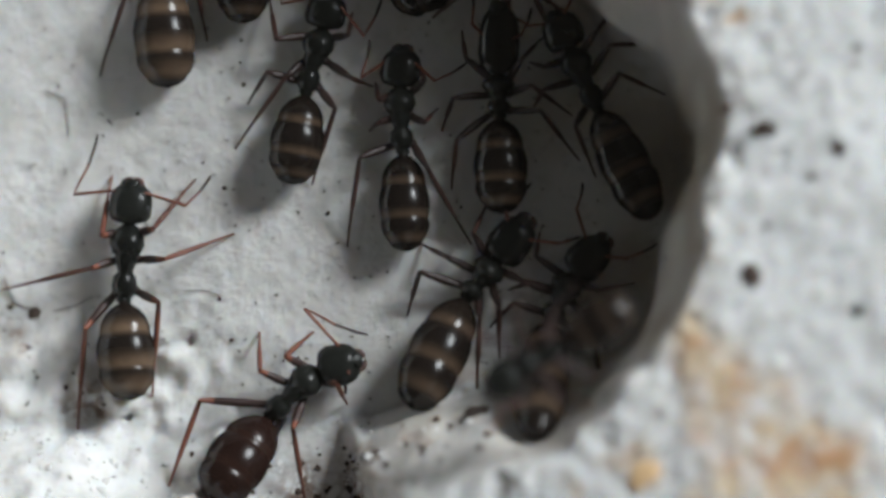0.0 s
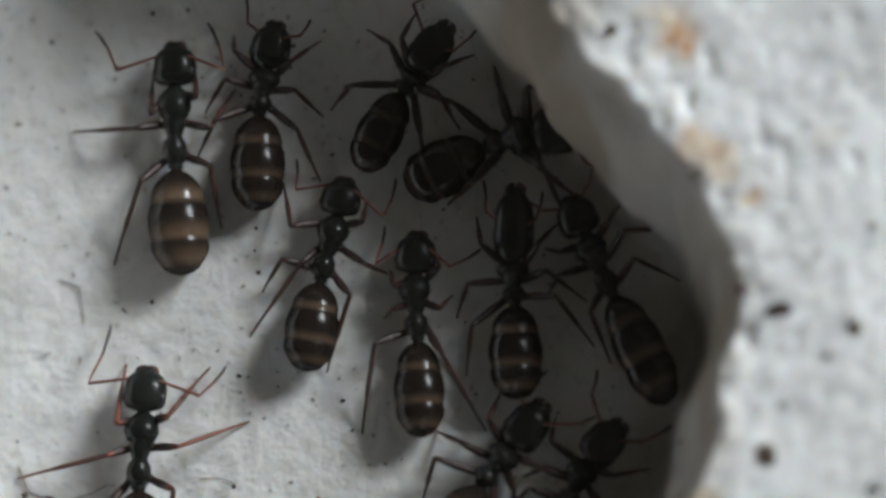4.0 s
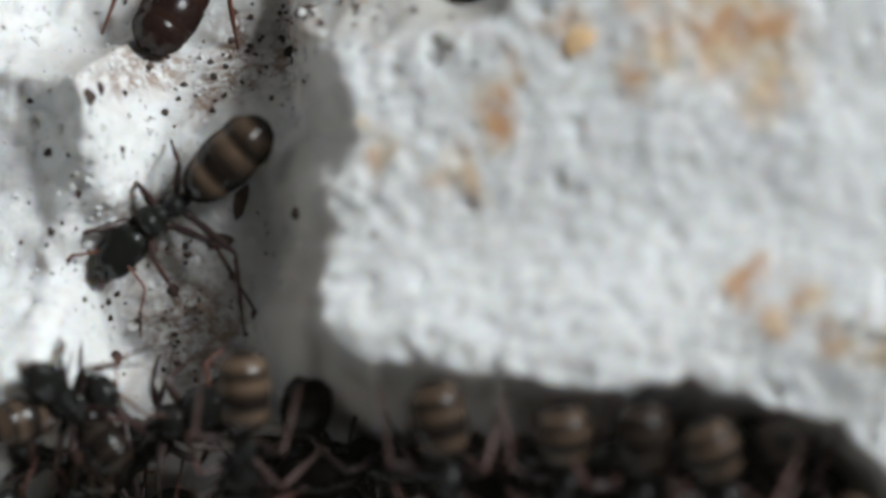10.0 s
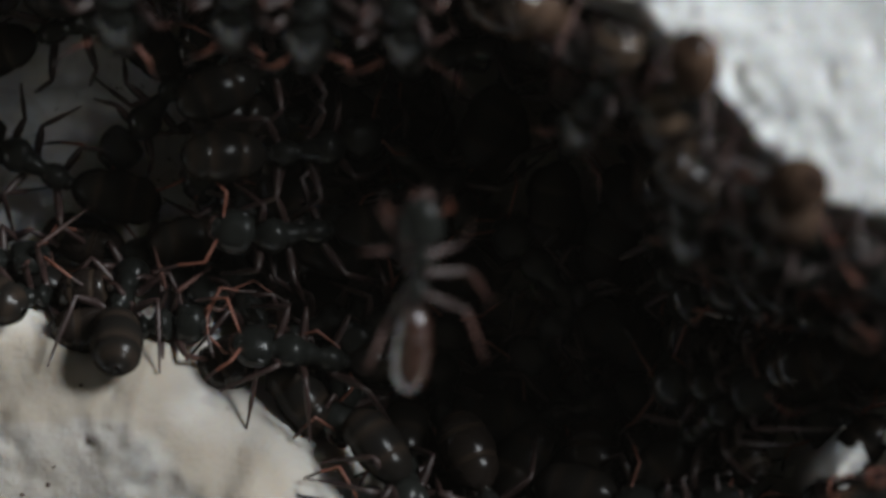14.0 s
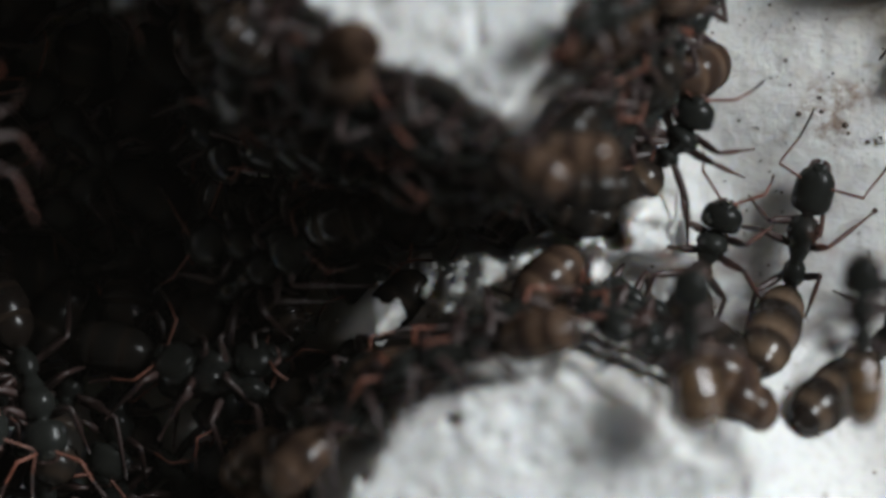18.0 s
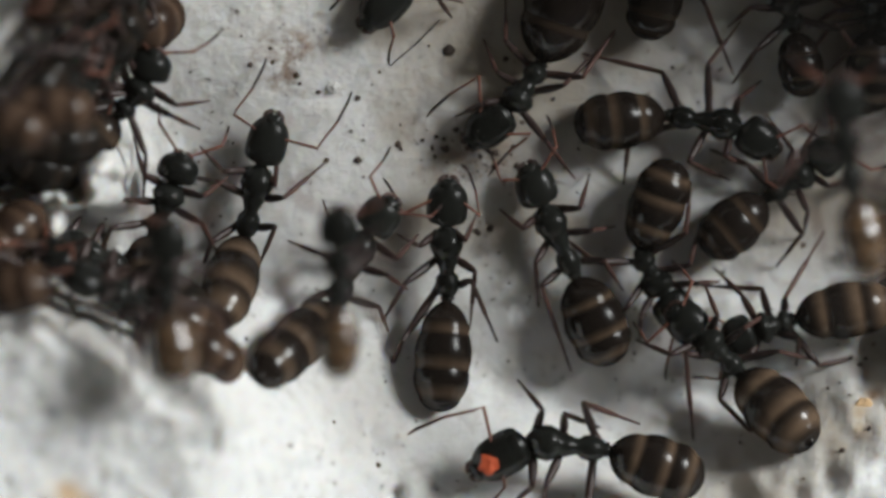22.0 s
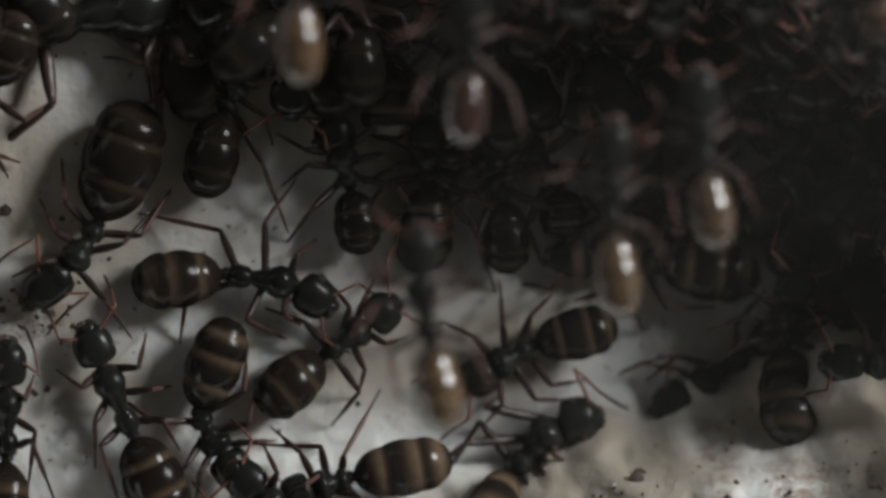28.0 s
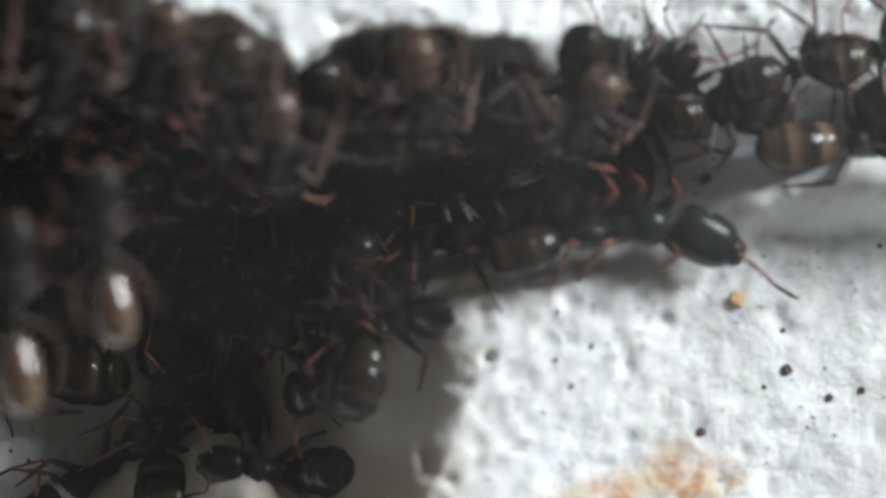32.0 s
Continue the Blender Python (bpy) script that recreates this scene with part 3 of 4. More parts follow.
    for a, b in ((0, 4), (4, 9)) if split else ((0, 9),):
        verts, faces = tube(pts[a:b + 1], radii[a:b + 1], 6)
        made.append(mesh_of("tibia" if a else "leg", verts, faces, mats, [s for s in slots[a:b] for _ in range(6)] + [slots[a], slots[b - 1]]))
    return made


def feeler_mesh(root, elbow, tip, size):
    root, elbow, tip = Vector(root), Vector(elbow), Vector(tip)
    bend = Vector((tip.y - elbow.y, elbow.x - tip.x, 0)) * 0.05
    pts = [root, root.lerp(elbow, 0.5), elbow, elbow.lerp(tip, 0.12), elbow.lerp(tip, 0.5) + bend, elbow.lerp(tip, 0.85) + bend * 0.6, tip]
    radii = [r * size for r in (0.04, 0.045, 0.05, 0.036, 0.042, 0.05, 0.025)]
    verts, faces = tube(pts, radii, 6)
    return mesh_of("antenna", verts, faces, (RUST, DARK_LEG), [s for s in (0, 0, 0, 0, 1, 1) for _ in range(6)] + [0, 1])


def default_legs(rng, long):
    legs = []
    for side in (-1, 1):
        for at, ahead, reach in ((0.52, 1.0, 1.9), (0.06, -0.1, 2.2), (-0.48, -1.3, 2.7)):
            a = math.atan2(ahead, 1.15) + rng.uniform(-0.4, 0.4)
            r = reach * rng.uniform(0.7, 1.05)
            fx, fy = 0.3 + r * math.cos(a) * 0.9, at + r * math.sin(a)
            b = a + rng.uniform(0.1, 0.6) * (1 if at < 0.3 else -0.5)
            kr = r * rng.uniform(0.38, 0.5)
            legs.append((side * (0.3 + kr * math.cos(b)), at + kr * math.sin(b), side * fx, fy))
    return legs


def ant(place, size=1.0, thorax=2.1, head=(0, 2.2, 0.95), tail=(0, -3.7, 0.9), belly="banded", legs=None, feelers=None,
        label="black ant with a banded brown gaster standing on white plaster", seed=0, pale=False, fat=1.0, group="ants in the nest", split=True):
    """One worker ant; numbers in millimetres in its own space: y ahead, z up from its feet."""
    rng = random.Random(seed)
    root = tagged(new("ant"), label, "ant", group)
    x, y, z, *turn = place
    high = 0.95 * size
    root.matrix_basis = pose(x * MM, y * MM, z * MM, *turn)
    for spot, r in (((0, 0, high), 0.5), ((head[0] * 0.8, head[1] * 0.8, high), 0.6), ((tail[0] * 0.65, tail[1] * 0.65, high), 0.9)):
        OCCUPIED.append((*(root.matrix_basis @ (Vector(spot) * MM)), r * size))
    neck, waist = Vector((0, thorax / 2 - 0.03, high)), Vector((0, -thorax / 2 - 0.05, high - 0.05))
    part("thorax", THORAX_M, root, turned(0, 0, high, (0, 1, 0), size, thorax / 2.1))
    way = Vector(head) - neck
    skull = part("head", HEAD_M, root, turned(*neck, way, size, max(0.55, way.length / 1.25)))
    for side in (-1, 1):
        part("eye", EYE_M, skull, pose(0.52 * side * MM, 0.42 * MM, 0.12 * MM, 0, 0, 8 * side))
        part("mandible", JAWS[side], skull, pose(0, 1.09 * MM, -0.06 * MM))
    way = Vector(tail) - waist
    part("petiole", SCALE_M, root, turned(0, -thorax / 2, high - 0.08, (0, 1, 0), size, 1))
    wide = 0.98 * fat * size * min(1.2, max(0.8, way.length / (2.6 * size)) ** 0.6)
    part("gaster", BELLIES[belly], root, turned(*(waist + 0.05 * way.normalized()), -way, wide, max(0.5, way.length / 2.65)), GASTER_LABELS[belly])
    usual = [tuple(v * size for v in leg) for leg in default_legs(rng, size)]
    for i, (kx, ky, fx, fy) in enumerate([(legs[k] if legs and legs[k] else usual[k]) for k in range(6)]):
        side = -1 if i < 3 else 1
        hip = (0.24 * side * size, SPOTS[i % 3] * thorax / 2.1 * 1.6, high - 0.22 * size)
        reach = math.hypot(kx - hip[0], ky - hip[1])
        knee = (kx, ky, high + (0.5 * size if reach < 1.2 else 0.15))
        at = Vector(hip)
        shapes = leg_mesh((0, 0, 0), Vector(knee) - at, Vector((fx, fy, 0.03)) - at, size, pale, split)
        limb = part("leg", shapes[0], root, Matrix.Translation(at * MM))
        if split:
            part("tibia", shapes[1], limb, Matrix(), "slender shin with a clawed foot")
    ahead = (Vector(head) - neck).normalized()
    across = Vector((ahead.y, -ahead.x, 0))
    for i, side in enumerate((-1, 1)):
        base = neck + ahead * 0.95 * size + across * 0.2 * side * size + Vector((0, 0, 0.12))
        if feelers and feelers[i]:
            ex, ey, tx, ty = feelers[i]
        else:
            e = base + across * side * rng.uniform(0.5, 1.0) * size + ahead * rng.uniform(0.1, 0.6)
            p = e + ahead * rng.uniform(0.4, 1.2) * size + across * side * rng.uniform(-0.2, 0.7)
            ex, ey, tx, ty = e.x, e.y, p.x, p.y
        elbow, tip = Vector((ex, ey, high + 0.3 * size)), Vector((tx, ty, max(0.25, high - 0.45)))
        part("antenna", feeler_mesh((0, 0, 0), elbow - base, tip - base, size), root, Matrix.Translation(base * MM))
    return root


# ---- crumbs, grit and fibres ----
def lump_mesh(seed, flat):
    bm = bmesh.new()
    bmesh.ops.create_icosphere(bm, subdivisions=2, radius=0.5 * MM)
    rng = random.Random(seed)
    shift = Vector((rng.uniform(0, 50), rng.uniform(0, 50), 0))
    for v in bm.verts:
        n = v.co.normalized()
        v.co *= 1 + 0.55 * noise.noise(n * 1.3 + shift) + 0.3 * noise.noise(n * 3.1 + shift)
        v.co.z *= flat
    data = bpy.data.meshes.new("crumb")
    bm.to_mesh(data)
    bm.free()
    return data


LUMPS = {}
CRUMBS = {"dark": ("soil_crumb", CRUMB, "dark soil crumb lying on white plaster", 0.32),
          "ochre": ("ochre_crumb", OCHRE, "ochre mineral crumb lying on white plaster", 0.25),
          "red": ("orange_bead", RED, "bright orange crumb lying beside an ant", 0.8),
          "pale": ("plaster_flake", FLAKE, "pale plaster flake lying on the chamber floor", 0.5)}


def crumb(x, y, size, kind="dark", long=1.0, yaw=0, z=None):
    name, mat, label, flat = CRUMBS[kind]
    key = (kind, int(abs(x * 7 + y * 3)) % 4)
    if key not in LUMPS:
        LUMPS[key] = lump_mesh(sum(map(ord, kind)) + key[1], flat)
        LUMPS[key].materials.append(mat)
    ob = tagged(new(name, LUMPS[key]), label, "crumb", "crumbs on the plaster")
    z = ground_z(x, y) + 0.12 * size if z is None else z
    ob.matrix_basis = pose(x * MM, y * MM, z * MM, 0, 0, yaw) @ Matrix.Diagonal((size * long, size, size, 1))
    return ob


def fibre(points, thick, label="thin dark fibre lying on white plaster"):
    pts = []
    for (ax, ay), (bx, by) in zip(points, points[1:]):
        for k in range(5):
            s = k / 5
            x, y = ax + s * (bx - ax), ay + s * (by - ay)
            pts.append((x, y, ground_z(x, y) + 0.05))
    x, y = points[-1]
    pts.append((x, y, ground_z(x, y) + 0.05))
    verts, faces = tube(pts, [thick] * len(pts), 5)
    return tagged(new("fibre", mesh_of("fibre", verts, faces, (HAIR,))), label, "fibre")


def grit(count, seed):
    """Tiny dark grains strewn over floors and block tops, more of them on soiled ground."""
    rng = random.Random(seed)
    soil = blobs(SOILS)
    verts, faces, made = [], [], 0
    while made < count:
        x, y = rng.uniform(-50, 48), rng.uniform(-27, 28)
        i, j = int((x - X0) / STEP), int((y - Y0) / STEP)
        if rng.random() > 0.10 + 0.9 * soil[j, i]:
            continue
        made += 1
        r, z, n = rng.uniform(0.015, 0.05) * rng.choice((1, 1, 1.9, 2.6 if soil[j, i] > 0.3 else 1)), ground_z(x, y), len(verts)
        for k in range(5):
            a = 2 * math.pi * k / 5 + rng.uniform(-0.3, 0.3)
            verts.append((x + r * rng.uniform(0.7, 1.4) * math.cos(a), y + r * math.sin(a), z))
        verts.append((x, y, z + r * 0.9))
        verts.append((x, y, z - r))
        faces += [(n + k, n + (k + 1) % 5, n + 5) for k in range(5)] + [(n + (k + 1) % 5, n + k, n + 6) for k in range(5)]
    tagged(new("grit", mesh_of("grit", verts, faces, (CRUMB,), smooth=False)), "fine dark grit strewn over the white plaster", "grit", kind="stuff")


grit(3400, 5)


def rubble(name, label, mat, zones, seed, sink, flat):
    """Coarse crumbs strewn over stretches (x0, x1, y0, y1, count, least and most radius)."""
    rng = random.Random(seed)
    verts, faces = [], []
    for x0, x1, y0, y1, count, small, big in zones:
        for _ in range(count):
            x, y = rng.gauss((x0 + x1) / 2, (x1 - x0) / 4), rng.gauss((y0 + y1) / 2, (y1 - y0) / 4)
            r, n, turn = small + (big - small) * rng.random() ** 3, len(verts), rng.uniform(0, 6)
            z = ground_z(x, y) + sink * r
            for up, wide in ((-0.6, 0.8), (0.25, 1.0)):
                for k in range(6):
                    a = turn + math.pi * k / 3 + 0.4 * up
                    q = r * wide * rng.uniform(0.55, 1.4)
                    verts.append((x + q * math.cos(a), y + q * math.sin(a), z + flat * r * up * rng.uniform(0.3, 1.5)))
            verts.append((x + 0.3 * r * rng.uniform(-1, 1), y, z + 0.75 * flat * r))
            faces += [(n + k, n + (k + 1) % 6, n + 6 + (k + 1) % 6, n + 6 + k) for k in range(6)]
            faces += [(n + 6 + k, n + 6 + (k + 1) % 6, n + 12) for k in range(6)]
    tagged(new(name, mesh_of(name, verts, faces, (mat,), smooth=False)), label, "rubble", kind="stuff")


rubble("plaster_rubble", "white plaster crumbs heaped on the sill and along the ledge", FLAKE,
       [(-42, -30, 5.0, 8.4, 300, 0.04, 0.16), (-43, -36, -1, 6, 380, 0.04, 0.16), (-13, -3, -19.5, -16.5, 160, 0.05, 0.25),
        (13, 26, -23.0, -20.2, 60, 0.03, 0.08), (-47, -41, 6.5, 10.5, 200, 0.03, 0.10)], 7, -0.1, 0.45)
rubble("soil_rubble", "dark soil crumbs on the plaster sill and ledge", CRUMB,
       [(-41, -30, 5.2, 8.2, 90, 0.03, 0.13), (-42, -36, -1, 4, 60, 0.03, 0.11), (13, 26, -22.4, -20.0, 110, 0.03, 0.11),
        (4, 8, -16.8, -14.6, 60, 0.03, 0.10), (-46, -43, 9.5, 11.8, 16, 0.03, 0.07)], 8, 0.1, 0.9)


# ---- the ants that stand apart, one by one ----
runner = ant((-28.59, 9.72, 8.50, 180.00, -0.00, -61.64), 0.92, 1.21, (0.07, 1.68, 0.87), (-0.07, -2.88, 0.87), "dark",
    label="black ant running along the underside of the glass pane", seed=1)
ant((-41.95, 13.31, -1.69, 0.00, -0.00, -4.34), 0.99, 2.04, (-0.00, 2.29, 0.94), (0.37, -3.74, 0.94), "banded",
    legs=((-0.60, 0.63, -0.82, 2.37), (-0.80, -0.26, -3.63, -0.88), (-0.96, -1.89, -1.23, -4.64), (0.82, 0.89, 1.56, 2.45), (1.18, 0.08, 2.81, 1.02), (1.13, -1.09, 0.78, -3.54)),
    feelers=((-1.52, 1.73, -1.18, 3.41), (1.60, 1.48, 2.09, 2.37)), pale=True, seed=2)
ant((-37.27, 9.66, -1.62, 0, 0, -47.97), 0.95, 1.84, (0.65, 2.06, 0.90), (0.83, -3.43, 1.99), "maroon",
    legs=((-0.78, 0.55, -1.05, 1.39), (-0.97, -0.23, -2.07, 0.30), (-1.60, -2.01, -0.45, -4.78), (0.76, 1.09, 1.04, 0.77), (0.81, -0.60, 2.51, -2.02), (0.90, -2.44, 0.98, -4.12)),
    feelers=((-1.43, 1.81, 0.15, 2.49), (0.67, 1.52, 0.90, 0.97)), pale=True, fat=1.01, seed=3)
ant((-36.71, 18.65, -1.58, 0, 0, -16.10), 0.92, 1.77, (-0.10, 1.96, 0.87), (0.32, -3.39, 0.95), "ringed",
    legs=((-1.05, 0.26, -1.92, 1.41), (-0.51, -0.66, -1.68, -2.84), None, (0.84, 0.87, 0.45, 1.54), (1.24, -0.22, 1.53, -0.24), (1.05, -1.13, 0.66, -3.24)),
    feelers=((-1.27, 1.30, -1.64, 2.13), (1.30, 1.06, 1.19, 2.22)), fat=0.98, seed=4)
ant((-34.31, 17.00, -1.58, 0, 0, 2.62), 0.92, 1.72, (0.14, 2.03, 0.87), (0.02, -3.58, 0.95), "ringed",
    legs=((-0.46, 0.50, -0.85, 1.12), (-0.49, -0.11, -1.07, -0.17), (-1.07, -1.02, -1.83, -3.26), (0.81, 0.95, 0.35, 1.73), (0.76, -0.20, 0.84, 0.30), (0.78, -1.42, 1.60, -3.43)),
    feelers=((-1.02, 1.22, -0.83, 2.29), (1.07, 0.95, 1.79, 1.48)), fat=0.89, seed=5)
ant((-31.61, 17.59, -1.62, 0, 0, 0.92), 0.92, 1.09, (0.07, 2.65, 0.87), (0.06, -3.20, 0.95), "ringed",
    label="black ant with a dark gaster in the shade of the wall", fat=0.96, seed=6)
ant((-29.31, 18.00, -1.74, 0, 0, 24.68), 0.92, 1.75, (0.02, 2.06, 0.87), (0.16, -4.29, 0.95), "striped",
    label="black ant with a dark gaster in the shade of the wall", fat=0.77, seed=7)
ant((-41.01, 22.08, -1.63, 0, 0, 0.63), 0.97, 2.17, (0.01, 2.33, 0.92), (0.19, -4.07, 0.95), "banded",
    legs=((-0.54, 0.28, -0.80, 1.61), (-0.98, -0.08, -3.10, 0.08), (-0.86, -1.56, -1.95, -3.60), (0.73, 0.69, 0.36, 1.79), (1.12, -0.18, 1.46, 1.04), (1.10, -1.18, 1.08, -2.80)),
    feelers=((-1.54, 1.63, -2.28, 2.84), (1.46, 1.34, 0.89, 2.78)), fat=1.00, seed=8)
ant((-38.56, 22.99, -1.60, 0, 0, -10.59), 0.92, 1.18, (0.01, 1.92, 0.87), (0.48, -3.25, 0.95), "ringed", fat=0.97, seed=9)
ant((-34.47, 23.09, -1.57, 0, 0, -38.16), 0.92, 0.60, (-0.11, 1.92, 0.87), (0.43, -2.71, 0.95), "dark",
    label="black ant with a dark gaster in the shade of the wall", fat=0.89, seed=10)
ant((-31.73, 21.45, -1.86, 0, 0, -75.94), 1.10, 1.30, (0.30, 2.30, 1.05), (0.53, -3.06, 1.06), "dark",
    label="black ant with a dark gaster in the shade of the wall", fat=1.02, seed=11)
ant((-32.11, 12.64, -1.74, 0, 0, -42.07), 0.95, 1.27, (-0.14, 2.16, 0.90), (1.11, -3.74, 1.94), "striped",
    legs=(None, (-1.05, -0.15, -2.09, -0.46), (-1.31, -0.92, -1.06, -2.19), None, (0.96, -0.17, 1.59, -1.32), (0.75, -0.75, 1.88, -2.57)), fat=0.88, seed=12)
ant((-29.93, 12.07, -1.77, 0, 0, -27.83), 0.92, 1.45, (0.36, 2.08, 0.87), (2.15, -3.41, 5.17), "striped",
    label="black ant with a dark gaster in the shade of the wall", fat=0.84, seed=13)
ant((-38.35, 2.30, 1.39, 0, 0, 122.10), 0.95, 1.47, (-0.52, 2.43, 0.90), (0.52, -3.79, 0.95), "banded",
    legs=((-0.96, 0.72, -2.04, 0.93), (-1.41, -0.84, -3.76, -0.66), (-1.99, -1.20, -3.90, -0.03), (0.57, 1.70, 1.04, 2.96), (0.91, -0.00, 1.32, 0.30), (0.84, -1.24, 1.67, -1.12)),
    feelers=((-1.44, 1.37, -2.44, 2.30), (0.42, 2.60, -0.29, 4.01)), fat=0.92, seed=14)
ant((-40.10, -2.76, 4.05, 0.00, -0.00, -72.06), 0.92, 0.98, (0.02, 1.29, 0.87), (0.03, -2.10, 2.17), "banded",
    label="black ant with a banded gaster clinging to the chamber wall", seed=15)
ant((-40.15, -2.83, 4.49, 0.00, 0.00, 45.91), 0.92, 0.86, (0.22, 1.28, 2.13), (-0.11, -2.26, 0.87), "dark",
    label="black ant with a banded gaster clinging to the chamber wall", seed=16)
ant((-41.18, -4.20, 2.57, 0.00, 0.00, 68.88), 0.92, 0.83, (0.32, 0.85, 2.17), (0.20, -2.17, 0.87), "striped",
    label="black ant with a banded gaster clinging to the chamber wall", seed=17)
ant((-35.36, -3.73, 4.98, -38.62, -11.20, 172.17), 0.99, 1.63, (0.02, 2.48, 0.70), (0.38, -3.09, -0.06), "banded",
    label="black ant with a banded gaster clinging to the chamber wall", seed=18)
ant((-29.72, -4.71, 4.77, -30.70, -3.26, 177.75), 1.14, 1.96, (0.04, 2.81, 0.77), (0.45, -3.32, 0.48), "banded",
    label="black ant with a banded gaster clinging to the chamber wall", seed=19)
ant((-26.57, -4.74, 4.83, -33.09, -5.25, 176.38), 1.10, 1.84, (0.03, 2.76, 0.81), (0.19, -2.78, 0.65), "banded",
    label="black ant with a banded gaster clinging to the chamber wall", seed=20)
ant((-24.58, -5.00, 4.80, -33.05, -7.14, 175.06), 1.14, 1.85, (-0.07, 2.89, 0.93), (0.14, -3.09, 0.49), "dark",
    label="black ant with a banded gaster clinging to the chamber wall", seed=21)
ant((-22.11, -5.16, 4.83, -33.18, 3.55, -177.56), 1.10, 1.83, (0.19, 2.73, 0.81), (0.36, -2.84, 0.65), "banded",
    label="black ant with a banded gaster clinging to the chamber wall", seed=22)
ant((-16.39, -7.92, 4.94, -37.38, 8.48, 138.82), 1.02, 1.67, (-0.07, 2.58, 0.76), (0.48, -2.34, 0.80), "striped",
    label="black ant with a banded gaster clinging to the chamber wall", seed=23)
ant((-13.93, -10.46, 5.03, -41.82, 28.94, 156.57), 1.07, 1.71, (0.35, 2.71, 1.10), (0.87, -3.15, 0.68), "banded",
    label="black ant with a banded gaster clinging to the chamber wall", seed=24)
ant((17.53, -5.54, 4.32, -44.64, -3.36, 177.69), 0.93, 1.57, (-0.17, 2.32, 0.72), (-0.06, -2.34, 0.48), "dark",
    label="black ant with a banded gaster clinging to the chamber wall", seed=25)
ant((19.70, -5.38, 4.30, -43.62, 14.72, -169.59), 0.98, 1.65, (-0.02, 2.45, 0.77), (0.12, -2.48, 0.54), "banded",
    label="black ant with a banded gaster clinging to the chamber wall", seed=26)
ant((22.30, -5.70, 4.25, -40.96, 1.65, -178.87), 0.98, 1.68, (-0.32, 2.38, 0.67), (-0.20, -2.40, 0.62), "dark",
    label="black ant with a banded gaster clinging to the chamber wall", seed=27)
ant((24.87, -5.49, 4.31, -44.50, 2.02, -178.61), 0.94, 1.57, (-0.17, 2.34, 0.73), (-0.21, -2.33, 0.49), "umber",
    label="black ant with a banded gaster clinging to the chamber wall", seed=28)
ant((27.00, -6.57, 4.32, -44.35, 2.24, -178.46), 0.94, 1.57, (-0.02, 2.34, 0.72), (0.39, -2.58, 0.28), "striped",
    label="black ant with a banded gaster clinging to the chamber wall", seed=29)
ant((28.22, -7.71, 4.42, -51.89, 12.70, -171.09), 0.92, 1.43, (0.03, 2.33, 0.94), (-0.08, -2.23, 0.24), "umber",
    label="black ant with a banded gaster clinging to the chamber wall", seed=30)
ant((32.20, -6.53, 4.36, -47.53, 12.46, -171.26), 0.94, 1.53, (0.00, 2.38, 0.84), (0.21, -2.51, 0.27), "umber",
    label="black ant with a banded gaster clinging to the chamber wall", seed=31)
ant((36.39, -7.06, 4.37, -48.30, -1.57, 178.92), 0.92, 1.47, (-0.18, 2.19, 0.71), (-0.38, -1.98, 0.70), "umber",
    label="black ant with a banded gaster clinging to the chamber wall", seed=32)
ant((-29.75, -15.14, -1.07, 0.00, -0.00, -81.17), 0.92, 1.10, (0.20, 1.46, 0.87), (-0.27, -2.77, 1.34), "dark",
    label="dark ant resting on the pale ledge of the crowded chamber", seed=33)
ant((-33.18, -14.43, -1.20, 0.00, -0.00, 98.80), 0.92, 1.10, (0.28, 1.45, 0.87), (-0.09, -2.26, 0.87), "dark",
    label="dark ant resting on the pale ledge of the crowded chamber", seed=34)
ant((-21.32, -12.88, 8.50, 180.00, -0.00, 173.62), 0.92, 1.35, (0.17, 2.16, 0.87), (-0.05, -3.15, 0.87), "russet",
    label="black ant with an amber gaster hanging under the glass pane", fat=0.74, seed=35)
ant((15.51, -14.55, 8.50, 180.00, 0.00, -170.55), 0.94, 1.82, (-0.22, 2.23, 0.90), (-0.06, -3.27, 0.90), "amber",
    label="black ant with an amber gaster hanging under the glass pane", fat=0.92, seed=36)
ant((20.45, -11.77, 8.50, 180.00, 0.00, -179.93), 0.92, 1.49, (-0.07, 2.24, 0.87), (-0.30, -3.07, 0.87), "amber",
    label="black ant with an amber gaster hanging under the glass pane", fat=0.92, seed=37)
ant((22.88, -10.23, 8.50, 180.00, 0.00, -176.69), 0.92, 1.35, (0.00, 2.02, 0.87), (-0.25, -2.86, 0.87), "amber",
    label="black ant with an amber gaster hanging under the glass pane", fat=0.92, seed=38)
ant((16.66, -7.56, 8.50, 180.00, 0.00, -176.40), 0.92, 1.19, (-0.08, 1.93, 0.87), (0.28, -2.66, 0.87), "russet",
    label="black ant with an amber gaster hanging under the glass pane", fat=0.92, seed=39)
ant((12.08, -5.59, 8.50, 180.00, 0.00, -174.34), 0.92, 1.49, (0.01, 2.09, 0.87), (0.08, -3.05, 0.87), "amber",
    label="black ant with an amber gaster hanging under the glass pane", fat=0.92, seed=40)
ant((-2.37, -17.81, 8.50, 180.00, 0.00, -179.94), 0.92, 1.20, (-0.07, 1.79, 0.87), (-0.30, -2.65, 0.87), "amber",
    label="black ant with an amber gaster hanging under the glass pane", fat=1.15, seed=41)
ant((2.16, -17.56, 8.50, 180.00, 0.00, -179.84), 0.92, 1.35, (0.00, 1.87, 0.87), (0.03, -2.77, 0.87), "amber",
    label="black ant with an amber gaster hanging under the glass pane", fat=0.85, seed=42)
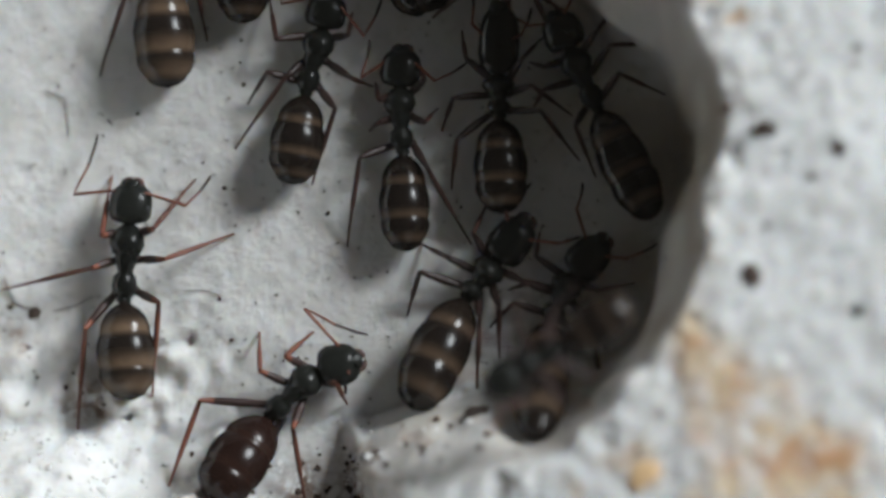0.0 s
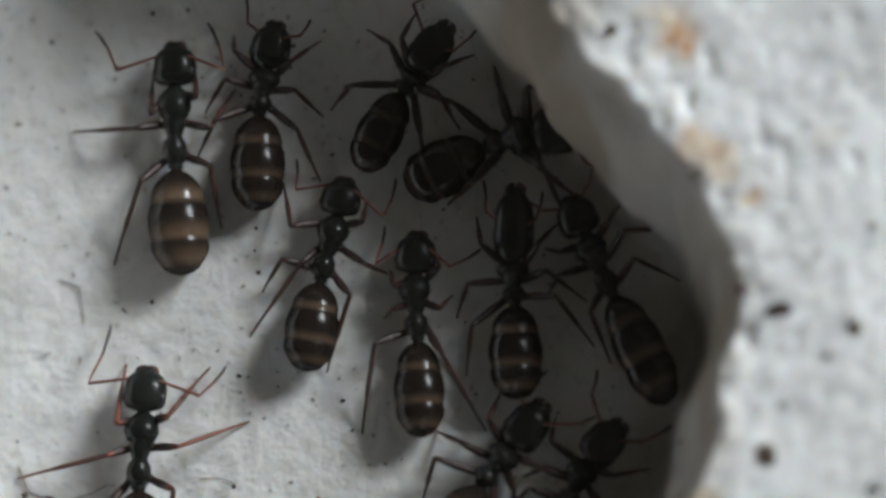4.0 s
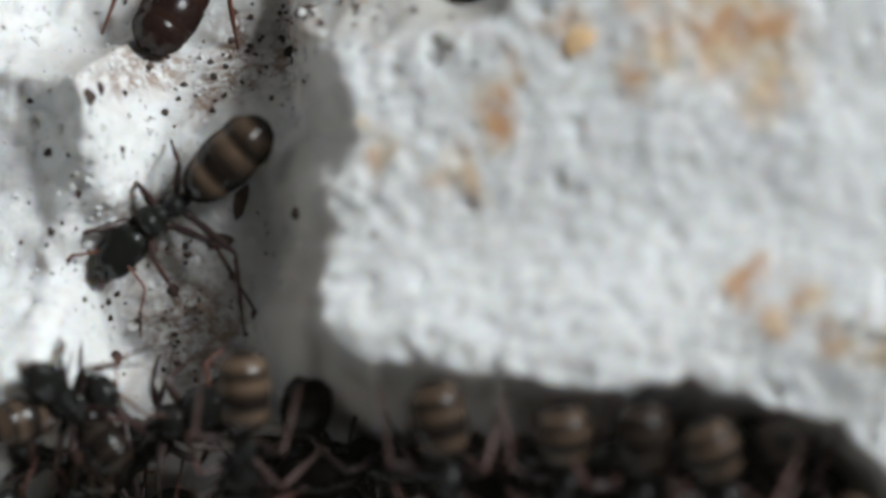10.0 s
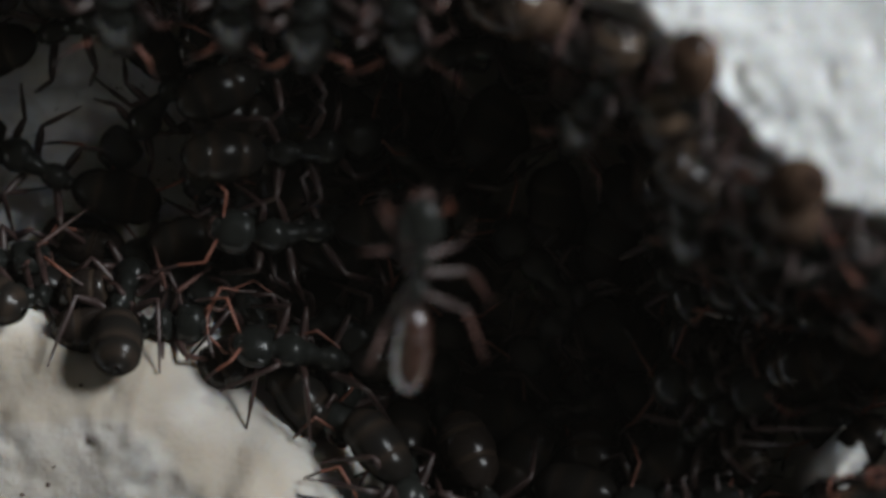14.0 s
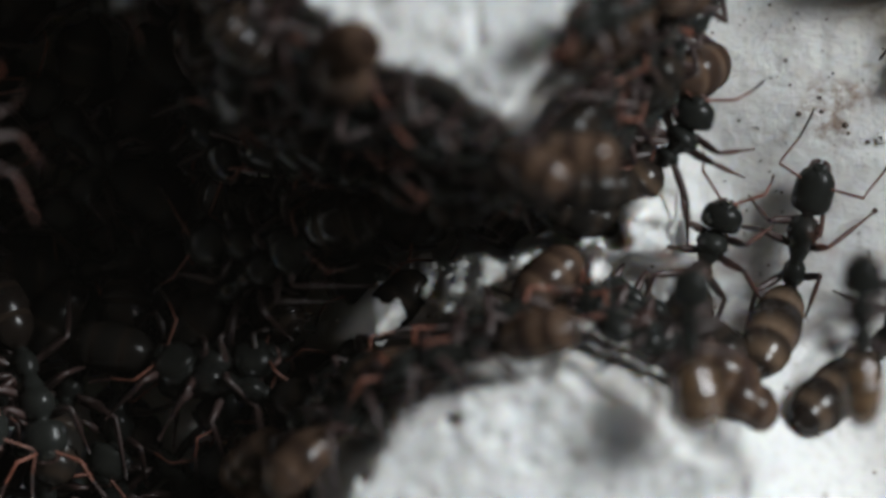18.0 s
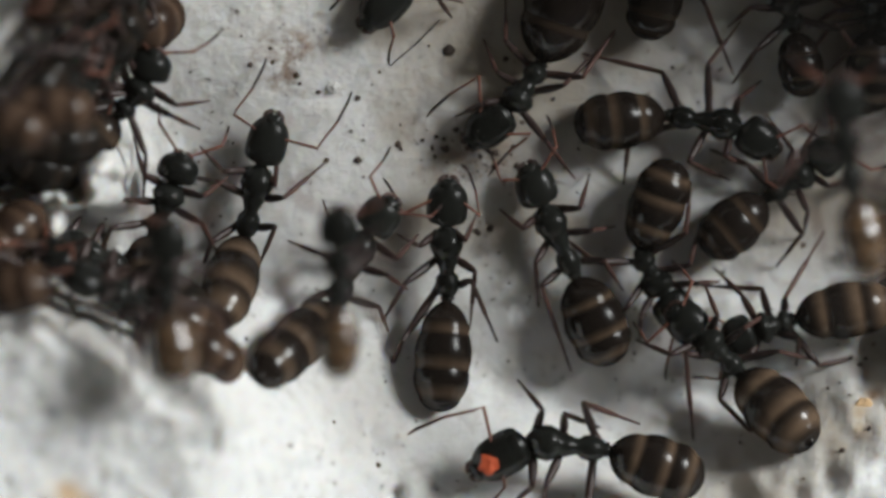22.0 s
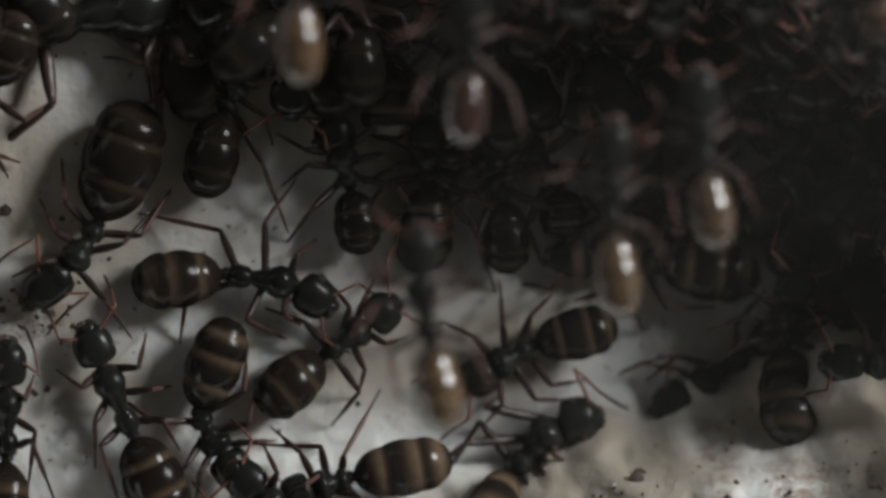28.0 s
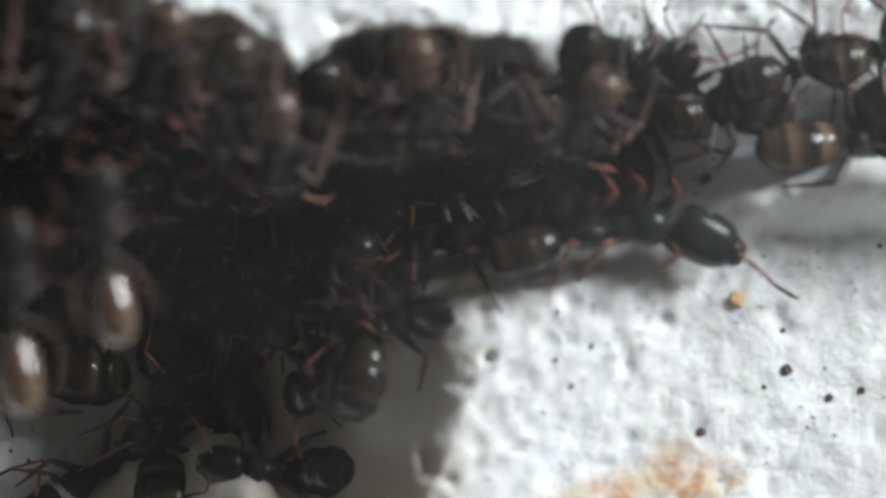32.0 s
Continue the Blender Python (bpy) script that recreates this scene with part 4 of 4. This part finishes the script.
ant((0.11, -16.81, -2.81, 0, 0, -12.83), 0.92, 2.00, (0.06, 2.51, 0.87), (-0.35, -3.10, 3.80), "banded",
    legs=(None, None, None, (0.48, 0.57, 0.33, 1.74), (0.77, 0.32, 1.77, 1.43), (0.72, -0.48, 0.55, -1.99)),
    feelers=((-1.03, 2.21, -0.48, 3.78), (1.37, 1.80, 1.97, 3.42)), fat=0.86, seed=43)
ant((-2.31, -16.86, -1.76, 0.00, -0.00, -21.31), 0.92, 1.47, (-0.02, 1.63, 0.87), (0.29, -2.41, 2.17), "banded", seed=44)
ant((-3.11, -13.82, -1.21, 0.00, -0.00, -39.87), 0.92, 1.18, (-0.41, 1.44, 0.87), (-0.27, -2.40, 0.87), "banded", seed=45)
ant((5.35, -18.53, -3.12, 0, 0, 1.30), 0.92, 1.94, (0.12, 2.34, 0.87), (-0.34, -4.00, 1.52), "striped",
    legs=((-0.74, 0.51, -1.30, 0.69), (-1.14, -0.48, -1.81, -1.76), (-1.25, -2.09, -1.86, -3.54), (0.49, 0.63, 0.86, 1.17), (0.74, -0.22, 0.60, -1.98), (0.62, -0.45, 1.36, -2.34)),
    feelers=((-1.15, 1.38, -1.66, 2.27), (0.92, 1.27, 0.59, 2.55)), fat=0.89, seed=46)
ant((2.72, -18.51, -1.67, 0, 0, -23.87), 0.92, 2.18, (0.33, 2.27, 0.87), (-1.31, -3.35, 3.74), "striped", fat=0.84, seed=47)
ant((8.40, -18.02, -3.64, 0, 0, 24.33), 0.92, 2.08, (0.06, 2.32, 0.87), (-0.04, -3.68, 0.95), "ringed",
    legs=(None, (-0.83, -0.25, -1.27, -1.56), (-0.94, -0.88, -1.18, -3.52), None, None, None), fat=1.10, seed=48)
ant((7.49, -13.84, -3.56, 0.00, -0.00, 145.54), 0.92, 1.48, (0.45, 2.25, 0.87), (0.92, -4.10, 0.87), "dark",
    legs=((-1.21, 0.85, -2.61, 1.36), (-0.78, -0.66, -1.26, -2.50), None, None, None, None),
    feelers=((-0.81, 0.93, -0.60, 2.53), (1.25, 0.43, 1.71, 2.21)), fat=1.25, seed=49)
ant((12.37, -14.83, -3.97, 0, 0, -98.85), 0.93, 1.98, (0.61, 2.14, 0.88), (0.62, -3.49, 1.02), "striped",
    legs=(None, (-1.55, -0.18, -2.75, 0.60), (-1.19, -1.38, -1.26, -3.81), (0.81, 0.66, 1.15, 1.34), (1.11, -0.30, 1.59, 1.01), (0.77, -1.98, 2.18, -1.85)), fat=1.02, seed=50)
ant((10.93, -18.98, -3.85, 0, 0, -149.70), 0.92, 1.31, (-0.09, 1.83, 0.87), (-2.09, -2.38, 0.95), "striped", fat=0.97, seed=51)
ant((14.70, -16.52, -4.24, 0, 0, -55.07), 0.92, 1.45, (-0.06, 1.83, 0.87), (0.17, -3.01, 0.99), "ringed", fat=1.09, seed=52)
ant((12.73, -21.04, -3.08, 0, 0, 45.33), 0.92, 1.48, (-0.07, 1.89, 0.87), (0.05, -3.31, 2.44), "banded",
    legs=(None, (-0.64, 0.70, -2.42, -1.50), (-0.87, -0.83, -0.99, -3.03), None, None, None), fat=1.04, seed=53)
ant((14.21, -20.35, -3.58, 0, 0, 105.21), 0.92, 1.04, (-0.12, 1.55, 0.87), (-0.25, -3.33, 0.95), "banded",
    legs=(None, (-0.47, -0.57, -1.41, -0.32), None, None, (1.10, 0.05, 1.48, 1.69), (0.70, -0.49, 1.98, -2.02)), fat=0.97, seed=54)
ant((8.47, -23.18, -0.70, 0, 0, 82.58), 1.00, 2.15, (-1.14, 2.50, 0.95), (-0.53, -3.79, 0.95), "striped",
    legs=(None, None, None, None, (0.90, 0.19, 0.46, -0.89), (1.27, -0.26, 0.69, -1.94)),
    feelers=(None, (0.79, 2.36, -0.31, 4.25)), fat=1.01, seed=55)
walker = ant((20.35, -19.59, -4.76, 0, 0, -48.58), 1.07, 1.89, (0.91, 1.88, 1.02), (0.05, -3.00, 3.56), "banded",
    legs=((-1.61, -0.30, -1.43, 0.16), (-1.69, -0.96, -1.99, -2.30), (-1.65, -0.68, -0.76, -2.80), (0.29, 0.19, 2.06, 0.09), (0.65, -0.34, 1.99, -0.46), (0.35, -0.90, 1.90, -1.01)),
    feelers=((-0.70, 2.31, 1.34, 2.50), (0.77, 1.06, 1.05, 0.89)), fat=0.74, seed=56)
ant((4.63, -10.25, -3.33, 0, 0, 149.17), 0.95, 1.63, (0.34, 2.52, 0.90), (0.40, -3.12, 0.95), "dark", fat=1.02, seed=57)
ant((11.54, -9.84, -4.01, 0, 0, -28.07), 0.92, 0.82, (0.12, 1.38, 0.87), (0.61, -2.80, 0.95), "dark",
    legs=(None, None, None, None, None, (1.57, -1.21, 3.26, -2.60)), fat=1.03, seed=58)
ant((7.96, -7.58, -4.46, 0.00, -0.00, -80.34), 1.75, 4.34, (-0.18, 3.75, 1.66), (-0.44, -7.70, 2.44), "dark",
    label="large dark queen ant with a swollen ringed gaster", seed=59)
ant((14.65, -11.82, -4.25, 0.00, 0.00, 15.89), 0.92, 1.12, (-0.04, 1.53, 0.87), (-0.21, -2.42, 0.87), "dark",
    label="black ant with a dark gaster in the shade of the wall", seed=60)
ant((15.91, -8.70, -4.42, 0.00, -0.00, -0.02), 0.92, 0.61, (-0.00, 1.07, 0.87), (-0.08, -2.45, 0.87), "striped",
    label="black ant with a dark gaster in the shade of the wall", fat=1.10, seed=61)
ant((18.88, -12.45, -4.79, 0.00, 0.00, 26.54), 0.92, 0.69, (0.07, 1.00, 0.87), (-0.79, -2.28, 0.87), "dark",
    label="black ant with a dark gaster in the shade of the wall", seed=62)
ant((22.53, -14.61, -5.18, 0.00, 0.00, 83.91), 0.94, 1.64, (-0.05, 2.32, 1.06), (-0.04, -3.64, 0.89), "striped",
    label="black ant with a dark gaster in the shade of the wall", seed=63)
ant((19.28, -17.09, -4.74, 0, 0, 118.55), 0.92, 1.23, (-0.12, 1.71, 0.87), (-0.64, -2.93, 0.95), "ringed", fat=0.99, seed=64)
strider = ant((25.04, -17.63, -5.29, 0, 0, 122.20), 0.93, 1.87, (-0.10, 2.27, 0.88), (-0.03, -4.12, 1.53), "striped",
    legs=(None, (-1.05, 0.91, -1.76, 2.32), (-1.09, -0.82, -2.79, -1.66), None, (1.06, 0.76, 0.72, 1.86), None),
    feelers=(None, (1.15, 0.88, 1.34, 2.36)), fat=0.84, seed=65)
ant((26.71, -16.22, -3.76, 0.00, -0.00, -8.04), 0.92, 1.09, (0.15, 1.65, 0.87), (0.33, -3.08, 2.17), "striped",
    label="black ant with a dark gaster in the shade of the wall", seed=66)
ant((17.32, -12.35, -4.67, 0.00, -0.00, -21.95), 0.92, 0.83, (-0.14, 1.18, 0.87), (0.17, -2.49, 0.89), "dark",
    label="black ant with a dark gaster in the shade of the wall", seed=67)
ant((16.93, -11.85, -4.58, 0.00, 0.00, 0.21), 0.92, 0.92, (-0.00, 1.38, 0.87), (0.00, -2.80, 0.87), "striped",
    label="black ant with a dark gaster in the shade of the wall", seed=68)
ant((20.06, -11.82, -5.00, 0.00, 0.00, 39.36), 0.98, 1.71, (-1.43, 1.55, 0.96), (-0.76, -2.03, 0.94), "dark",
    label="black ant with a dark gaster in the shade of the wall", seed=69)
ant((28.84, -15.19, -4.73, 0.00, -0.00, -27.03), 0.92, 1.37, (0.16, 1.89, 1.75), (0.95, -2.56, 2.17), "dark",
    label="black ant with a dark gaster in the shade of the wall", seed=70)
ant((40.51, -7.30, 3.05, 0.00, -0.00, -70.82), 0.92, 0.66, (-0.21, 1.06, 0.87), (-0.20, -1.74, 0.87), "dark",
    label="black ant with a dark gaster in the shade of the wall", seed=71)
ant((42.69, -6.22, 3.36, 0.00, -0.00, -69.58), 0.92, 0.83, (-0.14, 1.30, 0.87), (-0.27, -2.14, 0.87), "dark",
    label="black ant with a dark gaster in the shade of the wall", seed=72)
ant((44.89, -5.79, 3.56, 0.00, -0.00, -64.88), 0.92, 0.69, (0.00, 1.21, 0.87), (-0.41, -2.05, 0.87), "striped",
    label="black ant with a dark gaster in the shade of the wall", seed=73)
ant((37.75, -10.57, 2.55, 0, 0, -82.97), 1.22, 2.96, (1.21, 3.30, 1.16), (0.43, -3.95, 0.95), "dark",
    legs=((-0.79, 1.55, -1.29, 1.75), (-1.07, 0.64, -1.45, 0.67), (-1.03, -0.15, -1.55, -0.10), (0.85, 1.34, 1.36, 1.11), (0.27, -0.62, 1.36, -1.09), (0.13, -1.54, 1.27, -1.70)),
    feelers=((1.46, 3.45, 2.58, 4.76), (0.59, 2.77, 1.44, 3.01)), pale=True, fat=0.80, seed=74)
ant((44.59, -8.22, 3.30, 0, 0, -84.60), 0.92, 1.32, (0.31, 2.09, 0.87), (-0.02, -3.27, 0.95), "banded", fat=0.91, seed=75)
ant((31.88, -13.12, 1.32, 0.00, -0.00, -68.27), 0.92, 1.17, (0.22, 1.36, 2.05), (1.93, -2.02, 0.87), "dark",
    label="black ant with a dark gaster in the shade of the wall", seed=76)
ant((29.18, -17.23, -2.09, 0.00, 0.00, 88.71), 0.92, 1.25, (0.15, 1.87, 0.87), (-0.11, -2.74, 2.17), "dark",
    label="black ant with a dark gaster in the shade of the wall", seed=77)
crumb(-44.76, 12.06, 0.35, "dark")
crumb(-38.88, 18.13, 0.14, "dark")
crumb(-44.72, 10.32, 0.12, "dark")
crumb(-39.54, 12.31, 0.11, "dark")
crumb(-32.44, 8.31, 0.25, "dark")
crumb(-33.02, 8.61, 0.19, "dark")
crumb(-31.82, 8.78, 0.55, "dark", long=1.6, yaw=30)
crumb(-35.48, 6.69, 0.30, "dark")
crumb(-34.46, 7.75, 0.35, "dark", long=2.2, yaw=10)
crumb(-23.10, 15.88, 0.46, "dark", long=1.5)
crumb(-21.09, 15.37, 0.33, "dark")
crumb(-20.63, 18.01, 0.19, "dark")
crumb(-21.76, 14.56, 0.22, "dark")
crumb(-23.40, 12.04, 0.46, "dark")
crumb(-22.97, 13.31, 0.19, "dark")
crumb(-20.51, 11.01, 0.35, "dark")
crumb(-24.12, 16.44, 0.30, "dark")
crumb(-21.04, 15.24, 0.30, "dark")
crumb(-21.76, 14.58, 0.20, "dark")
crumb(-20.66, 17.99, 0.19, "dark")
crumb(-23.34, 11.91, 0.49, "dark")
crumb(-27.62, 23.46, 0.30, "dark")
crumb(-41.50, 3.98, 0.25, "dark")
crumb(-40.15, 5.42, 0.46, "dark")
crumb(-38.62, 5.05, 0.20, "dark")
crumb(-39.55, 5.56, 0.19, "dark")
crumb(-42.05, 5.40, 0.22, "dark")
crumb(-38.30, 5.78, 0.27, "dark")
crumb(-35.53, 6.71, 0.33, "dark")
crumb(-32.49, 8.49, 0.25, "dark")
crumb(-32.90, 8.73, 0.19, "dark")
crumb(-41.22, 1.81, 0.19, "dark")
crumb(-39.39, 4.02, 0.19, "dark")
crumb(-36.39, 2.65, 0.41, "dark", long=2.2, yaw=70)
crumb(-36.97, 1.60, 0.46, "dark", long=1.6)
crumb(-40.40, 0.03, 0.16, "dark")
crumb(-41.23, 0.71, 0.14, "dark")
crumb(-39.77, -1.55, 0.35, "dark")
crumb(-38.25, 0.25, 0.33, "dark")
crumb(-34.38, 2.33, 0.38, "dark")
crumb(-26.24, 6.81, 0.60, "ochre", long=1.5, yaw=35)
crumb(-37.98, 6.56, 0.35, "pale")
crumb(-39.77, 2.08, 0.30, "dark")
crumb(-39.76, 1.18, 0.19, "dark")
crumb(-40.13, 1.40, 0.22, "dark")
crumb(-40.04, 5.63, 0.35, "dark")
crumb(-41.27, 1.89, 0.16, "dark")
crumb(-34.42, 2.30, 0.30, "dark")
crumb(-18.90, -0.64, 0.22, "dark")
crumb(5.46, -12.91, 0.33, "dark")
crumb(2.31, -13.85, 0.35, "pale")
crumb(6.19, -17.84, 0.16, "dark")
crumb(6.58, -17.77, 0.16, "dark")
crumb(6.99, -13.16, 0.16, "dark")
crumb(2.97, -14.17, 0.16, "dark")
crumb(2.97, -15.86, 0.22, "dark")
crumb(2.12, -15.85, 0.16, "dark")
crumb(16.61, -22.44, 0.46, "ochre")
crumb(17.33, -24.28, 0.25, "dark")
crumb(15.96, -23.52, 0.16, "dark")
crumb(6.39, -23.68, 0.55, "red", z=0.55)
crumb(14.74, -23.65, 0.22, "dark")
crumb(20.75, -23.34, 0.46, "dark")
crumb(22.54, -20.17, 0.38, "dark")
crumb(22.40, -20.29, 0.41, "dark")
crumb(6.56, -17.80, 0.16, "dark")
crumb(6.25, -17.91, 0.14, "dark")
crumb(40.39, -9.34, 0.35, "dark")
crumb(42.61, -14.52, 0.35, "dark")
crumb(43.84, -15.31, 0.25, "dark")
crumb(44.75, -15.13, 0.19, "dark")
crumb(42.54, -13.46, 0.16, "dark")
crumb(41.24, -12.59, 0.46, "ochre")
crumb(40.25, -16.14, 0.27, "dark")
fibre([(-45.61, 13.03), (-45.32, 12.33), (-44.73, 12.09)], 0.018)
fibre([(-44.22, 12.08), (-43.59, 12.22), (-43.11, 12.49)], 0.014)
fibre([(-40.57, 12.55), (-39.90, 12.56), (-39.54, 12.40)], 0.011)
fibre([(-47.83, 10.33), (-46.85, 10.39), (-46.25, 10.15)], 0.016)
fibre([(-45.76, 6.87), (-45.60, 7.03), (-45.35, 7.06)], 0.016)
fibre([(-44.47, 18.09), (-43.91, 17.87), (-43.75, 16.87)], 0.013)
fibre([(3.85, -13.31), (4.54, -12.74), (5.22, -12.05)], 0.020)
fibre([(-25.78, -19.56), (-25.02, -19.77), (-24.16, -20.15)], 0.050)


# ---- the crowd ----
def slope_up(x, y):
    """The ground's way up at a place, over about two millimetres."""
    d = 1.0
    return Vector((ground_z(x - d, y) - ground_z(x + d, y), ground_z(x, y - d) - ground_z(x, y + d), 2 * d)).normalized()


def settle(x, y, yaw, lift, size, hang=False):
    if hang:
        return pose(x * MM, y * MM, 8.5 * MM, 0, 180, yaw)
    up = slope_up(x, y)
    ahead = Vector((-math.sin(radians(yaw)), math.cos(radians(yaw)), 0))
    side = ahead.cross(up).normalized()
    ahead = up.cross(side)
    turn = Matrix((side, ahead, up)).transposed().to_4x4()
    return Matrix.Translation(Vector((x, y, ground_z(x, y) + lift + 0.1)) * MM) @ turn


def free(m, size, slack):
    spots = [(m @ (Vector(p) * MM * size), r * size) for p, r in (((0, 0, 0.95), 0.5), ((0, 1.75, 0.95), 0.55), ((0, -2.4, 0.95), 0.85))]
    for p, r in spots:
        for x, y, z, q in OCCUPIED:
            if (p.x - x) ** 2 + (p.y - y) ** 2 + (p.z - z) ** 2 < ((r + q) * MM * slack) ** 2:
                return None
    return [(*p, r) for p, r in spots]


# mostly the gaster with shade in its colour, for the dark hall
KINDS = []
for k, (belly, bend, nod) in enumerate((("shaded", 0.4, 0.3), ("shaded", -0.5, -0.2), ("shaded", -0.2, -0.5), ("dark", 0.3, 0.2), ("shaded", 0.7, 0.0), ("shaded", 0.0, 0.4))):
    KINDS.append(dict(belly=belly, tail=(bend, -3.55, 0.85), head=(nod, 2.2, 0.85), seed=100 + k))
MODELS = {}
HALL_LABEL = "dark ant with a brown gaster in the crowded chamber"
WALL_LABEL = "brown ant with rusty legs clinging to the plaster wall"
GLASS_LABEL = "dark ant with an amber gaster hanging under the glass pane"


def crowd(x0, x1, y0, y1, count, lift=0.0, seed=1, slack=0.8, least=0.6, hang=False, heading=None, most=99, brown=False):
    """Ants strewn over a stretch of the hollows; alike ones share their meshes."""
    rng = random.Random(seed)
    made = tries = 0
    while made < count and tries < count * 60:
        tries += 1
        x, y = rng.uniform(x0, x1), rng.uniform(y0, y1)
        deep = float(DEPTH[int((y - Y0) / STEP), int((x - X0) / STEP)])
        if not least < deep < most:
            continue
        # the pale ledge along the hall's south-western edge stays clear
        if x < -22 and y < -12 and deep < 2.0:
            continue
        yaw = rng.uniform(0, 360) if heading is None else heading + rng.uniform(-35, 35)
        kind = 6 + rng.randrange(2) if hang else 8 + rng.randrange(3) if brown else rng.randrange(len(KINDS))
        if -14.5 < x < -1 and abs(y + 18.8 - 0.34 * (x + 12)) < (1.8 if x < -7 else 2.1):
            continue
        m = settle(x, y, yaw, lift, 1.0, hang)
        spots = free(m, 1.0, slack)
        if not spots:
            continue
        OCCUPIED.extend(spots)
        made += 1
        if kind not in MODELS:
            spec = KINDS[kind] if kind < 6 else dict(belly="amber", tail=(0.2 * kind - 1.3, -3.6, 0.9), head=(0.1, 2.2, 0.9), seed=kind)
            if brown:
                spec = dict(belly="umber", tail=(0.5 * (kind - 9), -3.5, 0.9), head=(0.3 * (9 - kind), 2.2, 0.9), seed=kind)
            kept = len(OCCUPIED)
            MODELS[kind] = ant((0, 0, 0), label=GLASS_LABEL if hang else WALL_LABEL if brown else HALL_LABEL, split=False, **spec)
            del OCCUPIED[kept:]
            MODELS[kind].matrix_basis = m
        else:
            copy_thing(MODELS[kind], m)


FEELING = [o for o in scene.objects if o.name.startswith("ant") and o.parent is None and not o.name.startswith("antenna")][:24]
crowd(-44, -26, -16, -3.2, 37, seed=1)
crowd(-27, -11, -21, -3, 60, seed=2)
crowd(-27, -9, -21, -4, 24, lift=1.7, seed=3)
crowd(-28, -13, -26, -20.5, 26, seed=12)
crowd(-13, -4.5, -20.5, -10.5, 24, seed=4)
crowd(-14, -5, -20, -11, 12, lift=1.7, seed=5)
crowd(-18, -3, -13.5, -6, 18, seed=14, least=-0.2, most=2.2, slack=0.6, brown=True)
crowd(-15, -2.5, -23, -19.2, 9, lift=-0.3, seed=15, least=-0.3, most=1.3, slack=0.7, brown=True)
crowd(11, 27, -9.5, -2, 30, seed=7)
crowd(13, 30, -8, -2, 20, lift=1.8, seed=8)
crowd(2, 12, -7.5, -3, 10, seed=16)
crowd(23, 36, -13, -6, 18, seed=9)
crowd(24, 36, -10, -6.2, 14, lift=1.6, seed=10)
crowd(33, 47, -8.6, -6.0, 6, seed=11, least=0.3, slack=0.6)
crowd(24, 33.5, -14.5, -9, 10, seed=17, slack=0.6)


def motions():
    walk(runner, [
        (0.0, pose(-0.02859, 0.00972, 0.00850, 180.0, -0.0, -61.6)),
        (0.2, pose(-0.02965, 0.00927, 0.00850, 180.0, -0.0, -55.8)),
        (0.4, pose(-0.03132, 0.00853, 0.00850, 180.0, -0.0, -55.8)),
        (0.6, pose(-0.03301, 0.00781, 0.00850, 180.0, -0.0, -55.8)),
        (1.0, pose(-0.03689, 0.00561, 0.00850, 180.0, -0.0, -55.9)),
        (2.0, pose(-0.04673, 0.00251, 0.00850, 180.0, -0.0, -56.0)),
        (32.0, pose(-0.04673, 0.00251, 0.00850, 180.0, -0.0, -56.0))])
    walk(walker, [
        (0.0, pose(0.01860, -0.01851, -0.00475, 0.0, -0.0, -10.0)),
        (22.0, pose(0.01860, -0.01851, -0.00475, 0.0, -0.0, -10.0)),
        (23.0, pose(0.01912, -0.01936, -0.00468, 0.0, -0.0, -23.7)),
        (24.3, pose(0.01976, -0.01943, -0.00476, 0, 0, -32.8)),
        (27.0, pose(0.02035, -0.01959, -0.00476, 0, 0, -48.8)),
        (28.5, pose(0.01972, -0.01954, -0.00476, 0, 0, -38.4)),
        (30.0, pose(0.01987, -0.01927, -0.00476, 0, 0, -35.8)),
        (32.0, pose(0.01987, -0.01927, -0.00476, 0, 0, -35.8))])

    # small beats of the feelers of the ants that stand apart
    rng = random.Random(4)
    for root in FEELING:
        for limb in root.children:
            if not limb.name.startswith("antenna"):
                continue
            at, t, rows = limb.matrix_basis.copy(), 0.0, []
            while t < 32:
                rows.append((t, at @ pose(0, 0, 0, rng.uniform(-3, 3), 0, rng.uniform(-5, 5))))
                t += rng.uniform(0.8, 2.6)
            rows.append((32.0, at))
            walk(limb, rows)
    # the legs of the two that walk swing in turn
    for root, spans in ((walker, ((22.0, 28.2),)), (runner, ((0.0, 2.2),))):
        for k, limb in enumerate([c for c in root.children if c.name.startswith("leg")]):
            at, rows = limb.matrix_basis.copy(), [(0.0, limb.matrix_basis.copy())] if spans[0][0] > 0 else []
            for a, b in spans:
                t, step = a, 0
                while t < b:
                    rows.append((t, at @ pose(0, 0, 0, 0, 0, 9 * (1 if (step + k) % 2 else -1))))
                    t, step = t + 0.25, step + 1
            rows += [(b + 0.25, at), (32.0, at)]
            walk(limb, rows)


motions()
